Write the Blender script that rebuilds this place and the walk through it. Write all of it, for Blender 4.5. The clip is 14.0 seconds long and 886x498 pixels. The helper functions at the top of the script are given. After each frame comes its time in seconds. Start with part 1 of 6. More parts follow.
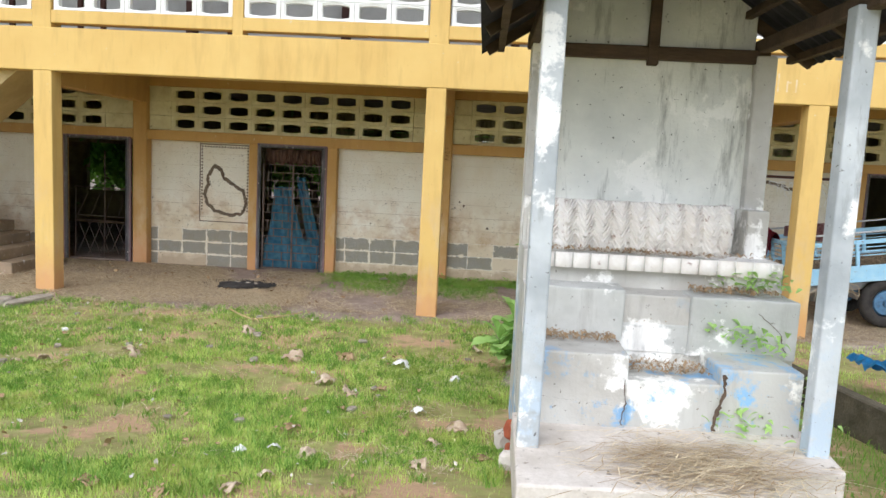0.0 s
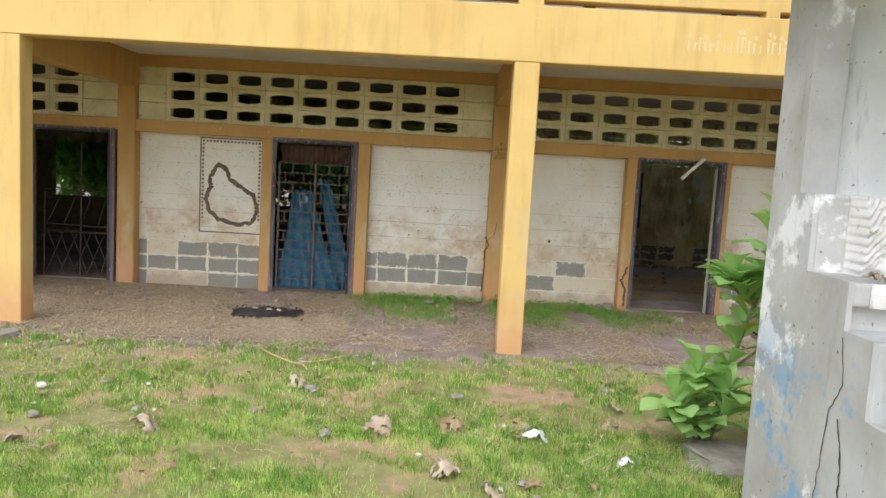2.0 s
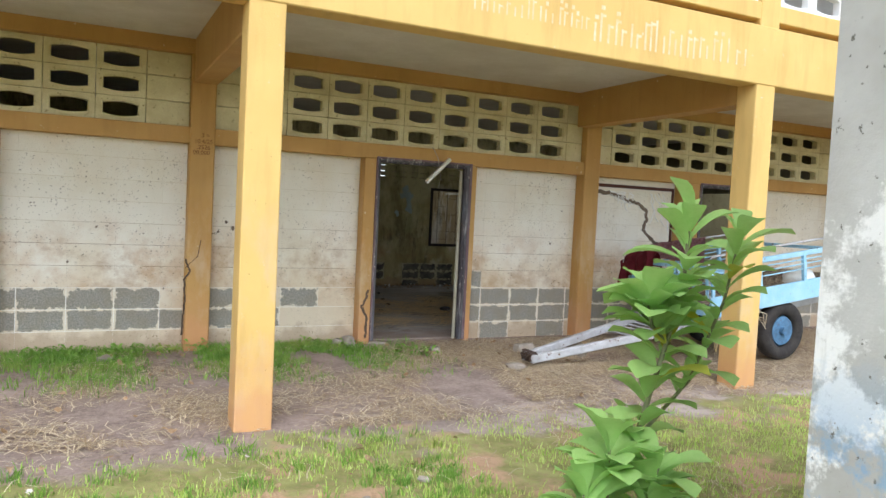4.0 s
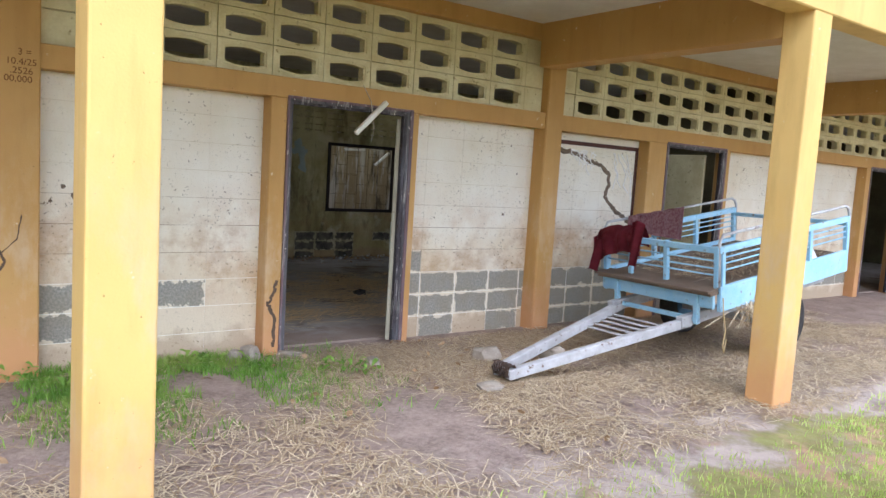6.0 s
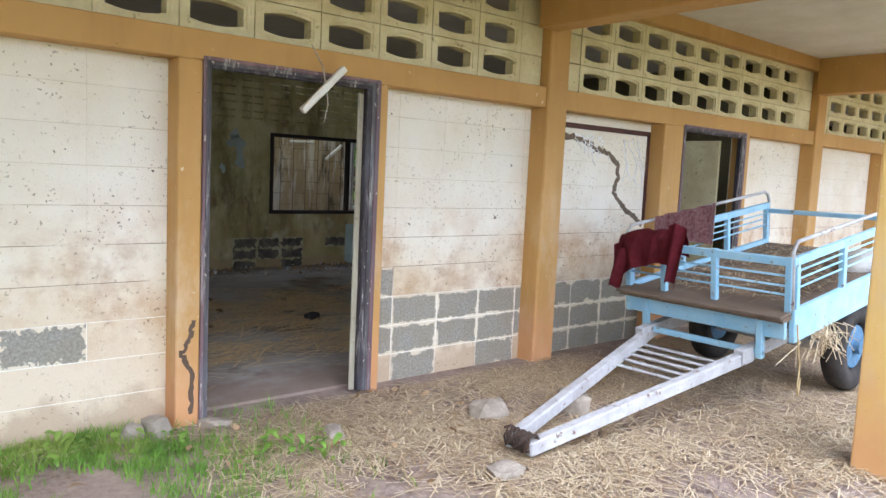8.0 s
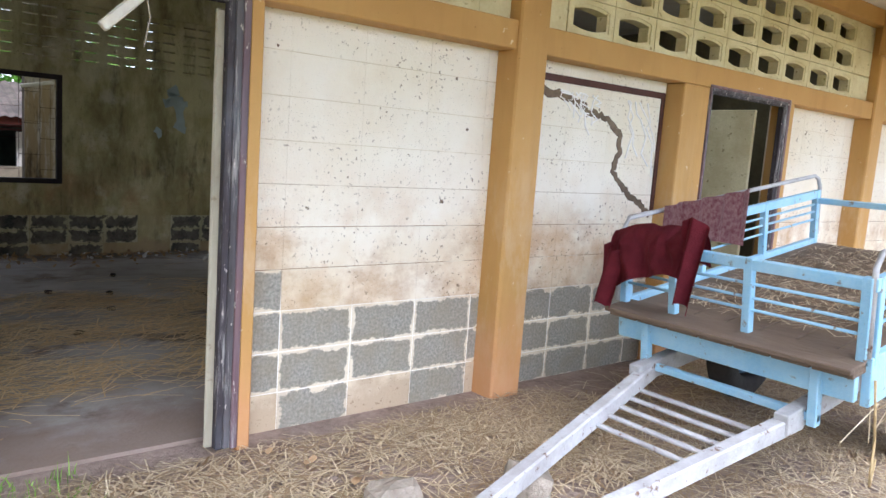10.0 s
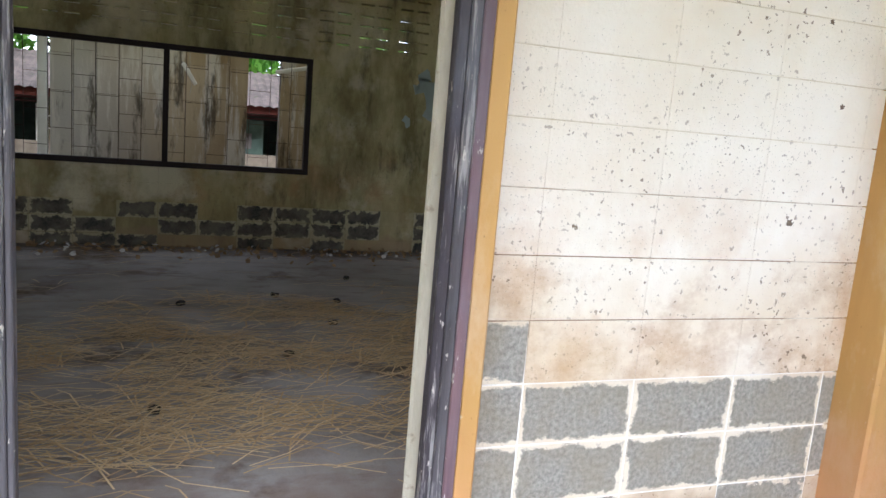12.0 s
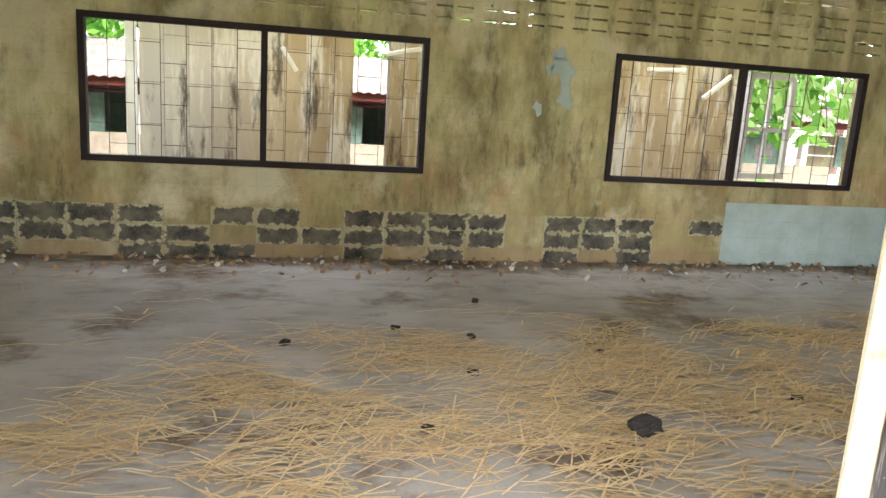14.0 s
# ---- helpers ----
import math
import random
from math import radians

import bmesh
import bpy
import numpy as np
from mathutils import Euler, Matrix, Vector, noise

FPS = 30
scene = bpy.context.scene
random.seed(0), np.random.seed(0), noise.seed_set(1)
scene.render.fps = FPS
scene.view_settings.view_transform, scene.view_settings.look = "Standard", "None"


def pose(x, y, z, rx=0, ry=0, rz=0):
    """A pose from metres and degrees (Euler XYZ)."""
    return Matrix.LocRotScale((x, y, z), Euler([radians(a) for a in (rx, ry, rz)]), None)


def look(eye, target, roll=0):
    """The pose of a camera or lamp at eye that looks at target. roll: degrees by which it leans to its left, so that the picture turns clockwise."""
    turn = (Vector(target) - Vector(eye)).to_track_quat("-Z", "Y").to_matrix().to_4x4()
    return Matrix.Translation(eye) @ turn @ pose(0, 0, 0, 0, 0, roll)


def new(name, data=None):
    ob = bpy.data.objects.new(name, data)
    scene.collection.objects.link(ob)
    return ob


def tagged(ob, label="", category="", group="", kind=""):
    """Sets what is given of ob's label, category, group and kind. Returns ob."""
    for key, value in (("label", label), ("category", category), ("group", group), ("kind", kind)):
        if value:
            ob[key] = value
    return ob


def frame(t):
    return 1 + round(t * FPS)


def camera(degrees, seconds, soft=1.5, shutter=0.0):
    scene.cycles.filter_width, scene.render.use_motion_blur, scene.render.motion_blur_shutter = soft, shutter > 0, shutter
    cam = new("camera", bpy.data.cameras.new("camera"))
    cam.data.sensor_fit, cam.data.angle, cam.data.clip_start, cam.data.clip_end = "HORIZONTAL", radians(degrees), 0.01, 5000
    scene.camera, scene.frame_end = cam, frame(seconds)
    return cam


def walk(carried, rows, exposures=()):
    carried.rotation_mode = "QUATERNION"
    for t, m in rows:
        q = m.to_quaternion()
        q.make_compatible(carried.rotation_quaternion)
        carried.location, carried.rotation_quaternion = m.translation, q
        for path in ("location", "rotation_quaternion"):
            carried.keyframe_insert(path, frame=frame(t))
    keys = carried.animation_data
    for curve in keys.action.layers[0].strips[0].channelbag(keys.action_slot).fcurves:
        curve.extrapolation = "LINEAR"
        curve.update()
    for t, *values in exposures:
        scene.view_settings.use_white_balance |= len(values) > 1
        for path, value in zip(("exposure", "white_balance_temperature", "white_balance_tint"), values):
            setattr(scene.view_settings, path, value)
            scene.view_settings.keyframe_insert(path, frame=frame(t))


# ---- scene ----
cam = camera(62.1, 14.0)
PATH = [
    (0, (-0.127, 0.266, 2.02), (-0.227, 2.25, 1.785), 2.9),
    (0.5, (-0.468, 0.758, 1.968), (-0.615, 2.74, 1.749), 3.5),
    (1, (-0.86, 1.223, 1.923), (-1.095, 3.2, 1.731), 3.5),
    (1.5, (-1.193, 1.769, 1.874), (-1.438, 3.744, 1.676), 3.2),
    (2, (-1.534, 2.35, 1.797), (-1.536, 4.339, 1.594), 3.2),
    (2.5, (-1.646, 2.95, 1.745), (-1.353, 4.92, 1.564), 3.58),
    (3, (-1.796, 3.573, 1.674), (-1.253, 5.491, 1.509), 3.56),
    (3.5, (-1.92, 4.096, 1.637), (-1.174, 5.947, 1.503), 3.16),
    (4, (-1.886, 4.719, 1.58), (-1.013, 6.515, 1.478), 2.87),
    (4.2, (-1.872, 4.975, 1.565), (-0.958, 6.75, 1.457), 2.9),
    (6.3, (-1.416, 7.324, 1.596), (-0.203, 8.901, 1.39), 3.5),
    (6.5, (-1.401, 7.531, 1.59), (-0.168, 9.093, 1.384), 3.4),
    (7, (-1.24, 7.852, 1.614), (0.018, 9.392, 1.4), 3.3),
    (7.5, (-0.945, 8.235, 1.58), (0.328, 9.764, 1.372), 3.1),
    (8, (-0.583, 8.543, 1.563), (0.703, 10.061, 1.36), 2.7),
    (8.2, (-0.437, 8.632, 1.545), (0.869, 10.133, 1.341), 2.7),
    (10.3, (1.077, 9.721, 1.516), (2.286, 11.29, 1.236), 4.7),
    (10.5, (1.137, 9.891, 1.496), (2.259, 11.523, 1.214), 4.2),
    (11, (1.281, 10.227, 1.507), (2.247, 11.957, 1.235), 3.4),
    (11.5, (1.516, 10.509, 1.485), (2.328, 12.312, 1.186), 4.3),
    (12, (1.579, 10.799, 1.464), (2.241, 12.658, 1.139), 4.8),
    (12.5, (1.525, 11.146, 1.494), (2.052, 13.046, 1.156), 4.3),
    (13, (1.6, 11.476, 1.482), (1.995, 13.406, 1.139), 3.6),
    (13.5, (1.627, 11.765, 1.475), (1.947, 13.703, 1.099), 3.3),
    (14, (1.515, 12.096, 1.504), (1.95, 14.008, 1.112), 3.6),
]
walk(cam, [(t, look(eye, target, roll)) for t, eye, target, roll in PATH],
     exposures=[(0.0, 0.85, 6200, 10), (1.5, 0.88, 6150, 10), (3.0, 1.1, 6000, 10), (4.2, 1.18, 5900, 10), (6.3, 1.5, 5600, 15), (8.2, 1.85, 5600, 14),
                (10.5, 2.02, 5600, 15), (11.5, 2.08, 5600, 15), (12.2, 2.22, 5600, 15), (12.6, 2.5, 5700, 15), (13.0, 3.0, 5900, 14), (13.5, 3.6, 6100, 13), (14.0, 4.15, 6250, 11)])


# ---- world and light: a bright overcast day ----
world = bpy.data.worlds.new("sky")
scene.world = world
world.use_nodes = True
wn = world.node_tree
sky = wn.nodes.new("ShaderNodeTexSky")
sky.sky_type = "NISHITA"
sky.sun_disc = False
sky.sun_elevation = radians(50)
sky.sun_rotation = radians(200)
sky.air_density, sky.dust_density, sky.ozone_density = 1.0, 1.5, 1.0
hsv = wn.nodes.new("ShaderNodeHueSaturation")
hsv.inputs["Saturation"].default_value = 0.4
wn.links.new(sky.outputs[0], hsv.inputs["Color"])
wn.links.new(hsv.outputs[0], wn.nodes["Background"].inputs[0])
wn.nodes["Background"].inputs[1].default_value = 0.15
sun = new("sun", bpy.data.lights.new("sun", "SUN"))
sun.data.energy, sun.data.angle, sun.data.color = 1.0, radians(60), (1.0, 0.98, 0.95)
# fill lamps added behind the pierced vent bands over the front lintel, mimicking skylight
for x_ in (1.7, 6.7):
    la = new("vent_fill_lamp", bpy.data.lights.new("vent_fill_lamp", "AREA"))
    la.data.shape, la.data.size, la.data.size_y, la.data.energy, la.data.color = "RECTANGLE", 4.2, 0.5, 2.6, (0.97, 1.0, 1.0)
    la.matrix_world = look((x_, 13.35, 2.7), (x_, 15.1, 0.0))
# unseen fill lamps added in the gap behind the building, shining through the rear windows
for x_ in (1.36, 6.0):
    la = new("gap_fill_lamp", bpy.data.lights.new("gap_fill_lamp", "AREA"))
    la.data.shape, la.data.size, la.data.size_y, la.data.energy, la.data.color = "RECTANGLE", 2.6, 0.4, 3.2, (0.97, 1.0, 1.0)
    la.matrix_world = look((x_, 19.3, 2.72), (x_, 17.2, 0.0))
sun.matrix_world = look((-5, -14, 18), (0, 0, 0))


# ---- materials ----
def lin(r, g, b):
    f = lambda c: (c / 255 / 12.92) if c / 255 < 0.04045 else ((c / 255 + 0.055) / 1.055) ** 2.4
    return (f(r), f(g), f(b), 1.0)


class Mat:
    """A small node-tree builder round one Principled shader."""

    def __init__(self, name, rough=0.8, metal=0.0):
        self.m = bpy.data.materials.new(name)
        self.m.use_nodes = True
        self.t = self.m.node_tree
        self.p = self.t.nodes["Principled BSDF"]
        self.p.inputs["Roughness"].default_value = rough
        self.p.inputs["Metallic"].default_value = metal
        self.p.inputs["Specular IOR Level"].default_value = 0.3
        self.geo = self.t.nodes.new("ShaderNodeNewGeometry").outputs["Position"]
        self.obj = self.t.nodes.new("ShaderNodeTexCoord").outputs["Object"]
        self.info = self.t.nodes.new("ShaderNodeObjectInfo").outputs["Random"]

    def node(self, kind, **ins):
        n = self.t.nodes.new(kind)
        for k, v in ins.items():
            k = k.replace("_", " ")
            self.put(n.inputs[k], v)
        return n

    def put(self, sock, v):
        if isinstance(v, bpy.types.NodeSocket):
            self.t.links.new(v, sock)
        else:
            sock.default_value = v

    def noise(self, scale, detail=4, rough=0.6, coord=None, stretch=(1, 1, 1), lo=0.35, hi=0.65):
        mp = self.node("ShaderNodeMapping", Vector=coord or self.geo)
        mp.inputs["Scale"].default_value = stretch
        n = self.node("ShaderNodeTexNoise", Vector=mp.outputs[0], Scale=scale, Detail=detail, Roughness=rough)
        return self.ramp(n.outputs["Fac"], lo, hi)

    def voro(self, scale, lo, hi, coord=None):
        n = self.node("ShaderNodeTexVoronoi", Vector=coord or self.geo, Scale=scale)
        return self.ramp(n.outputs["Distance"], lo, hi)

    def ramp(self, fac, lo, hi, a=0.0, b=1.0):
        r = self.node("ShaderNodeMapRange", Value=fac)
        for k, v in (("From Min", lo), ("From Max", hi), ("To Min", a), ("To Max", b)):
            r.inputs[k].default_value = v
        return r.outputs[0]

    def math(self, op, a, b=0.0):
        n = self.t.nodes.new("ShaderNodeMath")
        n.operation = op
        self.put(n.inputs[0], a)
        self.put(n.inputs[1], b)
        return n.outputs[0]

    def mix(self, fac, a, b):
        n = self.t.nodes.new("ShaderNodeMix")
        n.data_type = "RGBA"
        self.put(n.inputs["Factor"], fac)
        self.put(n.inputs[6], a)
        self.put(n.inputs[7], b)
        return n.outputs[2]

    def axis(self, i, coord=None):
        n = self.node("ShaderNodeSeparateXYZ", Vector=coord or self.geo)
        return n.outputs[i]

    def out(self, col, bump=None, strength=0.3, dist=0.01, rough=None):
        self.put(self.p.inputs["Base Color"], col)
        if bump is not None:
            b = self.node("ShaderNodeBump", Height=bump, Strength=strength, Distance=dist)
            self.t.links.new(b.outputs[0], self.p.inputs["Normal"])
        if rough is not None:
            self.put(self.p.inputs["Roughness"], rough)
        return self.m


def plain(name, col, col2, rough=0.8, scale=6, fine=60, bump=0.2, metal=0.0, spot=None, stretch=(1, 1, 1)):
    """Two-scale mottled surface with fine relief and, if given, specks of a third colour."""
    k = Mat(name, rough, metal)
    big = k.noise(scale, stretch=stretch)
    small = k.noise(fine, 3, stretch=stretch)
    c = k.mix(k.math("MULTIPLY", big, 0.8), col, col2)
    c = k.mix(k.math("MULTIPLY", small, 0.35), c, col2)
    if spot:
        c = k.mix(k.noise(fine * 0.35, 5, lo=0.62, hi=0.7), c, spot)
    return k.out(c, k.math("ADD", small, k.math("MULTIPLY", big, 0.5)), bump, 0.006)


def paint_ochre(name, a, b):
    k = Mat(name, 0.65)
    c = k.mix(k.math("MULTIPLY", k.noise(1.3), 0.6), a, b)
    c = k.mix(k.math("MULTIPLY", k.noise(7, stretch=(1, 1, 0.15), lo=0.5, hi=0.8), 0.35), c, lin(150, 112, 60))
    c = k.mix(k.noise(16, 6, lo=0.68, hi=0.72), c, lin(214, 196, 160))
    c = k.mix(k.noise(45, 4, lo=0.7, hi=0.76), c, lin(120, 84, 44))
    scuff = k.math("MULTIPLY", k.noise(3.5, 7, 0.7, stretch=(1, 1, 0.45), lo=0.48, hi=0.66), k.ramp(k.axis(2), 1.9, 0.9))
    c = k.mix(k.math("MULTIPLY", scuff, 0.6), c, lin(206, 182, 150))
    # worn red-brown splash band close to the ground
    low = k.ramp(k.math("ADD", k.axis(2), k.math("MULTIPLY", k.noise(4), -0.25)), 0.55, 0.0)
    c = k.mix(k.math("MULTIPLY", low, 0.7), c, lin(205, 150, 105))
    return k.out(c, k.noise(90, 3), 0.15, 0.004)


def block_paint(name, peeled, top, low, dirt=0.5, speck=0.8, hx=0.205, hz=0.098, grime=0.0, rim=lin(232, 228, 212), grey=lin(172, 168, 157), grey2=lin(132, 129, 120)):
    """Painted concrete block; peeled: how much of the face has lost its paint."""
    k = Mat(name, 0.8)
    hgt = k.axis(2)
    wob = k.math("ADD", hgt, k.math("MULTIPLY", k.noise(1.6), -0.7))
    c = k.mix(k.ramp(wob, 0.75, 0.1), top, low)
    c = k.mix(k.math("MULTIPLY", k.noise(2.2, 5, lo=0.45, hi=0.75), dirt), c, low)
    c = k.mix(k.math("MULTIPLY", k.ramp(k.info, 0, 1), 0.12), c, lin(212, 204, 178))
    stain = k.math("MULTIPLY", k.noise(1.7, 7, 0.65, lo=0.47, hi=0.64), k.math("MULTIPLY", k.ramp(hgt, 1.45, 0.95), k.ramp(hgt, 0.25, 0.6)))
    c = k.mix(k.math("MULTIPLY", stain, 0.75), c, lin(192, 156, 116))
    smear = k.math("MULTIPLY", k.noise(2.6, 8, 0.7, stretch=(0.9, 1, 1.1), lo=0.52, hi=0.66), k.math("MULTIPLY", k.ramp(hgt, 1.3, 1.0), k.ramp(hgt, 0.45, 0.6)))
    c = k.mix(k.math("MULTIPLY", smear, 0.5), c, lin(164, 126, 84))
    c = k.mix(k.math("MULTIPLY", grime, k.noise(2.4, 7, 0.7, stretch=(1, 1, 0.35), lo=0.42, hi=0.66)), c, lin(112, 104, 64))
    c = k.mix(k.math("MULTIPLY", grime, k.noise(4.5, 7, 0.7, stretch=(1, 1, 0.3), lo=0.54, hi=0.68)), c, lin(74, 70, 52))
    c = k.mix(k.math("MULTIPLY", grime, k.noise(1.3, 6, lo=0.54, hi=0.66)), c, lin(222, 216, 184))
    specks = k.math("MULTIPLY", k.noise(140, 3, 0.5, lo=0.65, hi=0.69), k.noise(1.7, 3, lo=0.36, hi=0.6))
    c = k.mix(k.math("MULTIPLY", specks, speck), c, lin(88, 76, 62))
    pits = k.math("MULTIPLY", k.noise(48, 2, 0.5, lo=0.66, hi=0.69), k.noise(2.3, 4, lo=0.4, hi=0.6))
    c = k.mix(k.math("MULTIPLY", pits, speck), c, lin(104, 84, 64))
    c = k.mix(k.noise(9, 6, lo=0.70, hi=0.73), c, lin(110, 96, 78))
    c = k.mix(k.math("MULTIPLY", k.noise(0.9, 6, 0.65, stretch=(1, 1, 0.5), lo=0.46, hi=0.7), 0.3), c, lin(206, 190, 150))
    splash = k.ramp(k.math("ADD", hgt, k.math("MULTIPLY", k.noise(5, 5), -0.16)), 0.14, 0.02)
    c = k.mix(k.math("MULTIPLY", splash, 0.55), c, lin(166, 140, 112))
    height = k.noise(70, 3)
    if peeled:
        ox, oz = k.axis(0, k.obj), k.axis(2, k.obj)
        edge = k.math("MAXIMUM", k.math("SUBTRACT", k.math("ABSOLUTE", ox), hx), k.math("SUBTRACT", k.math("ABSOLUTE", oz), hz))
        n = k.node("ShaderNodeTexNoise", Vector=k.geo, Scale=11 if hx > 0.2 else 16, Detail=6, Roughness=0.7)
        bite = k.math("MULTIPLY", k.math("SUBTRACT", n.outputs["Fac"], 0.5 - 0.13 * (peeled - 0.6)), 0.28 * (1.3 - peeled))
        edge = k.math("ADD", edge, bite)
        mask = k.ramp(edge, 0.004, -0.004)
        g = k.mix(k.noise(60, 4), grey, grey2)
        g = k.mix(k.math("MULTIPLY", k.noise(6), 0.5), g, lin(150, 140, 118))
        c = k.mix(mask, k.mix(0.35, c, rim), g)
        height = k.math("SUBTRACT", k.math("ADD", height, k.math("MULTIPLY", k.noise(160, 3), k.math("MULTIPLY", mask, 2.0))), k.math("MULTIPLY", mask, 1.5))
    return k.out(c, height, 0.35, 0.004)


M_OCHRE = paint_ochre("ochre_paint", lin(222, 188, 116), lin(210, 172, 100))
# same ochre, darker: the shade under the veranda is put into the colour
M_OCHRE_SHADE = paint_ochre("shaded_ochre_paint", lin(194, 154, 92), lin(178, 136, 76))
M_BLOCK = block_paint("cream_block", 0, lin(238, 233, 219), lin(221, 206, 180))
M_PEEL = block_paint("peeled_block", 0.95, lin(238, 233, 219), lin(221, 206, 180))
M_PEEL2 = block_paint("half_peeled_block", 0.5, lin(238, 233, 219), lin(221, 206, 180))


def joint_mat():
    """Mortar joints: painted over high up, brown with dirt at hand height, limey low down."""
    k = Mat("mortar_joint", 0.9)
    z = k.axis(2)
    c = k.mix(k.noise(6), lin(226, 218, 198), lin(202, 190, 164))
    c = k.mix(k.ramp(z, 0.8, 0.68), c, lin(240, 237, 228))
    band = k.math("MULTIPLY", k.math("MULTIPLY", k.ramp(z, 1.45, 1.15), k.ramp(z, 0.6, 0.75)), k.noise(3, 5, lo=0.36, hi=0.5))
    c = k.mix(k.math("MULTIPLY", band, 0.85), c, lin(134, 106, 80))
    return k.out(c, k.noise(60), 0.4, 0.004)


M_JOINT = joint_mat()
M_BREEZE = plain("breeze_paint", lin(226, 219, 182), lin(198, 186, 142), 0.8, 4, 50, spot=lin(150, 136, 96))
M_WHITEBR = plain("white_breeze_paint", lin(246, 246, 244), lin(228, 226, 222), 0.7, 3, 40)
M_INBLOCK = block_paint("room_block", 0, lin(208, 202, 152), lin(172, 158, 106), 0.9, 0.5, grime=0.85)
M_INPEEL = block_paint("room_peeled_block", 0.55, lin(196, 186, 132), lin(198, 190, 158), 0.8, 0.5, 0.175, 0.066, 0.6, lin(186, 178, 138), lin(86, 85, 78), lin(54, 54, 50))
M_INBLUE = plain("pale_blue_paint", lin(190, 208, 206), lin(168, 184, 176), 0.8, 3, 40)
M_INJOINT = plain("room_joint", lin(176, 166, 120), lin(136, 124, 84), 0.9)
M_CEIL = plain("ceiling_plaster", lin(222, 218, 208), lin(202, 196, 182), 0.9, 2, 30)
# room plaster darkened so the shade of unlit interiors sits in its colour
M_SHADEIN = plain("shaded_room_plaster", lin(120, 112, 84), lin(84, 78, 60), 0.9, 2, 30)


def old_frame(name, a, b):
    """Weathered painted timber: long worn streaks, bare patches and chips."""
    k = Mat(name, 0.7)
    c = k.mix(k.noise(9, 6, 0.7, stretch=(1, 1, 0.05), lo=0.35, hi=0.65), a, b)
    c = k.mix(k.math("MULTIPLY", k.noise(26, 6, 0.7, stretch=(1, 1, 0.08), lo=0.56, hi=0.64), 0.7), c, lin(172, 168, 164))
    c = k.mix(k.noise(38, 5, 0.6, stretch=(1, 1, 0.4), lo=0.64, hi=0.68), c, lin(196, 188, 178))
    c = k.mix(k.math("MULTIPLY", k.noise(3, 4, stretch=(1, 1, 0.5), lo=0.5, hi=0.7), 0.4), c, lin(120, 126, 134))
    return k.out(c, k.noise(26, 6, 0.7, stretch=(1, 1, 0.08)), 0.5, 0.004)


M_FRAME = old_frame("dark_frame", lin(42, 38, 40), lin(76, 70, 74))
M_FRAMEP = old_frame("mauve_frame", lin(140, 112, 112), lin(104, 84, 90))
M_FRAMEG = old_frame("grey_frame", lin(112, 108, 110), lin(64, 60, 62))
M_WINFRAME = plain("window_frame_steel", lin(34, 26, 26), lin(48, 36, 34), 0.6, 8, 80)
M_IRON = plain("rusty_bar", lin(64, 58, 56), lin(92, 72, 58), 0.7, 12, 90, metal=0.3)
M_STAIR = plain("bare_concrete", lin(168, 148, 124), lin(136, 120, 100), 0.9, 3, 40, spot=lin(210, 204, 196))
M_STONE = plain("broken_concrete", lin(178, 168, 154), lin(134, 124, 112), 0.95, 8, 60, 0.5)
M_LEAFDRY = plain("dry_leaf", lin(178, 152, 118), lin(140, 112, 82), 0.8, 20, 90)
M_ASH = plain("burnt_ash", lin(40, 36, 34), lin(70, 66, 64), 0.95, 14, 90, 0.6)


def weathered(name, base, white, grey, blue, dark, streak=0.6, blue_lo=0.6):
    """Old lime-washed plaster: grey skin, white flakes, blue remnants, dark runs."""
    k = Mat(name, 0.85)
    c = k.mix(k.noise(2.0), base, grey)
    c = k.mix(k.noise(1.5, 9, 0.68, lo=0.56, hi=0.6), c, white)
    low = k.ramp(k.axis(2), 1.25, 0.7)
    c = k.mix(k.math("MULTIPLY", k.noise(2.1, 8, 0.72, lo=blue_lo - 0.06, hi=blue_lo), low), c, blue)
    run = k.math("MULTIPLY", k.noise(5.5, 6, 0.7, stretch=(1, 1, 0.16), lo=0.55, hi=0.72), streak)
    c = k.mix(run, c, dark)
    c = k.mix(k.noise(30, 5, lo=0.66, hi=0.7), c, dark)
    return k.out(c, k.math("ADD", k.noise(40, 4), k.noise(2.6, 9, 0.72, lo=0.58, hi=0.63)), 0.3, 0.004)


M_SHRINE = weathered("shrine_plaster", lin(204, 202, 196), lin(246, 244, 240), lin(178, 174, 166), lin(136, 174, 208), lin(116, 112, 102), 0.35, 0.6)
M_SHRINEB = weathered("shrine_blue_plaster", lin(196, 196, 190), lin(242, 240, 234), lin(188, 186, 180), lin(140, 182, 216), lin(130, 122, 110), 0.3, 0.585)
M_SHRINEP = weathered("shrine_flaked_plaster", lin(206, 206, 202), lin(244, 242, 238), lin(176, 177, 172), lin(150, 176, 200), lin(116, 110, 100), 0.35, 0.68)
M_SHRINEW = weathered("shrine_back_plaster", lin(230, 230, 222), lin(236, 235, 228), lin(208, 209, 202), lin(190, 190, 186), lin(92, 94, 84), 0.75)
M_CARVE = plain("white_stucco", lin(244, 241, 236), lin(226, 219, 211), 0.8, 5, 50, 0.3, spot=lin(180, 160, 150))
M_POST = weathered("post_paint", lin(200, 205, 208), lin(240, 240, 238), lin(164, 170, 174), lin(184, 198, 210), lin(96, 94, 90), 0.8)
M_SLAB = plain("lime_slab", lin(222, 214, 206), lin(186, 176, 164), 0.9, 3, 40, 0.35, spot=lin(140, 130, 118))
M_TIMBER = plain("old_timber", lin(96, 78, 62), lin(64, 52, 42), 0.85, 6, 60, 0.4, stretch=(0.2, 1, 1))
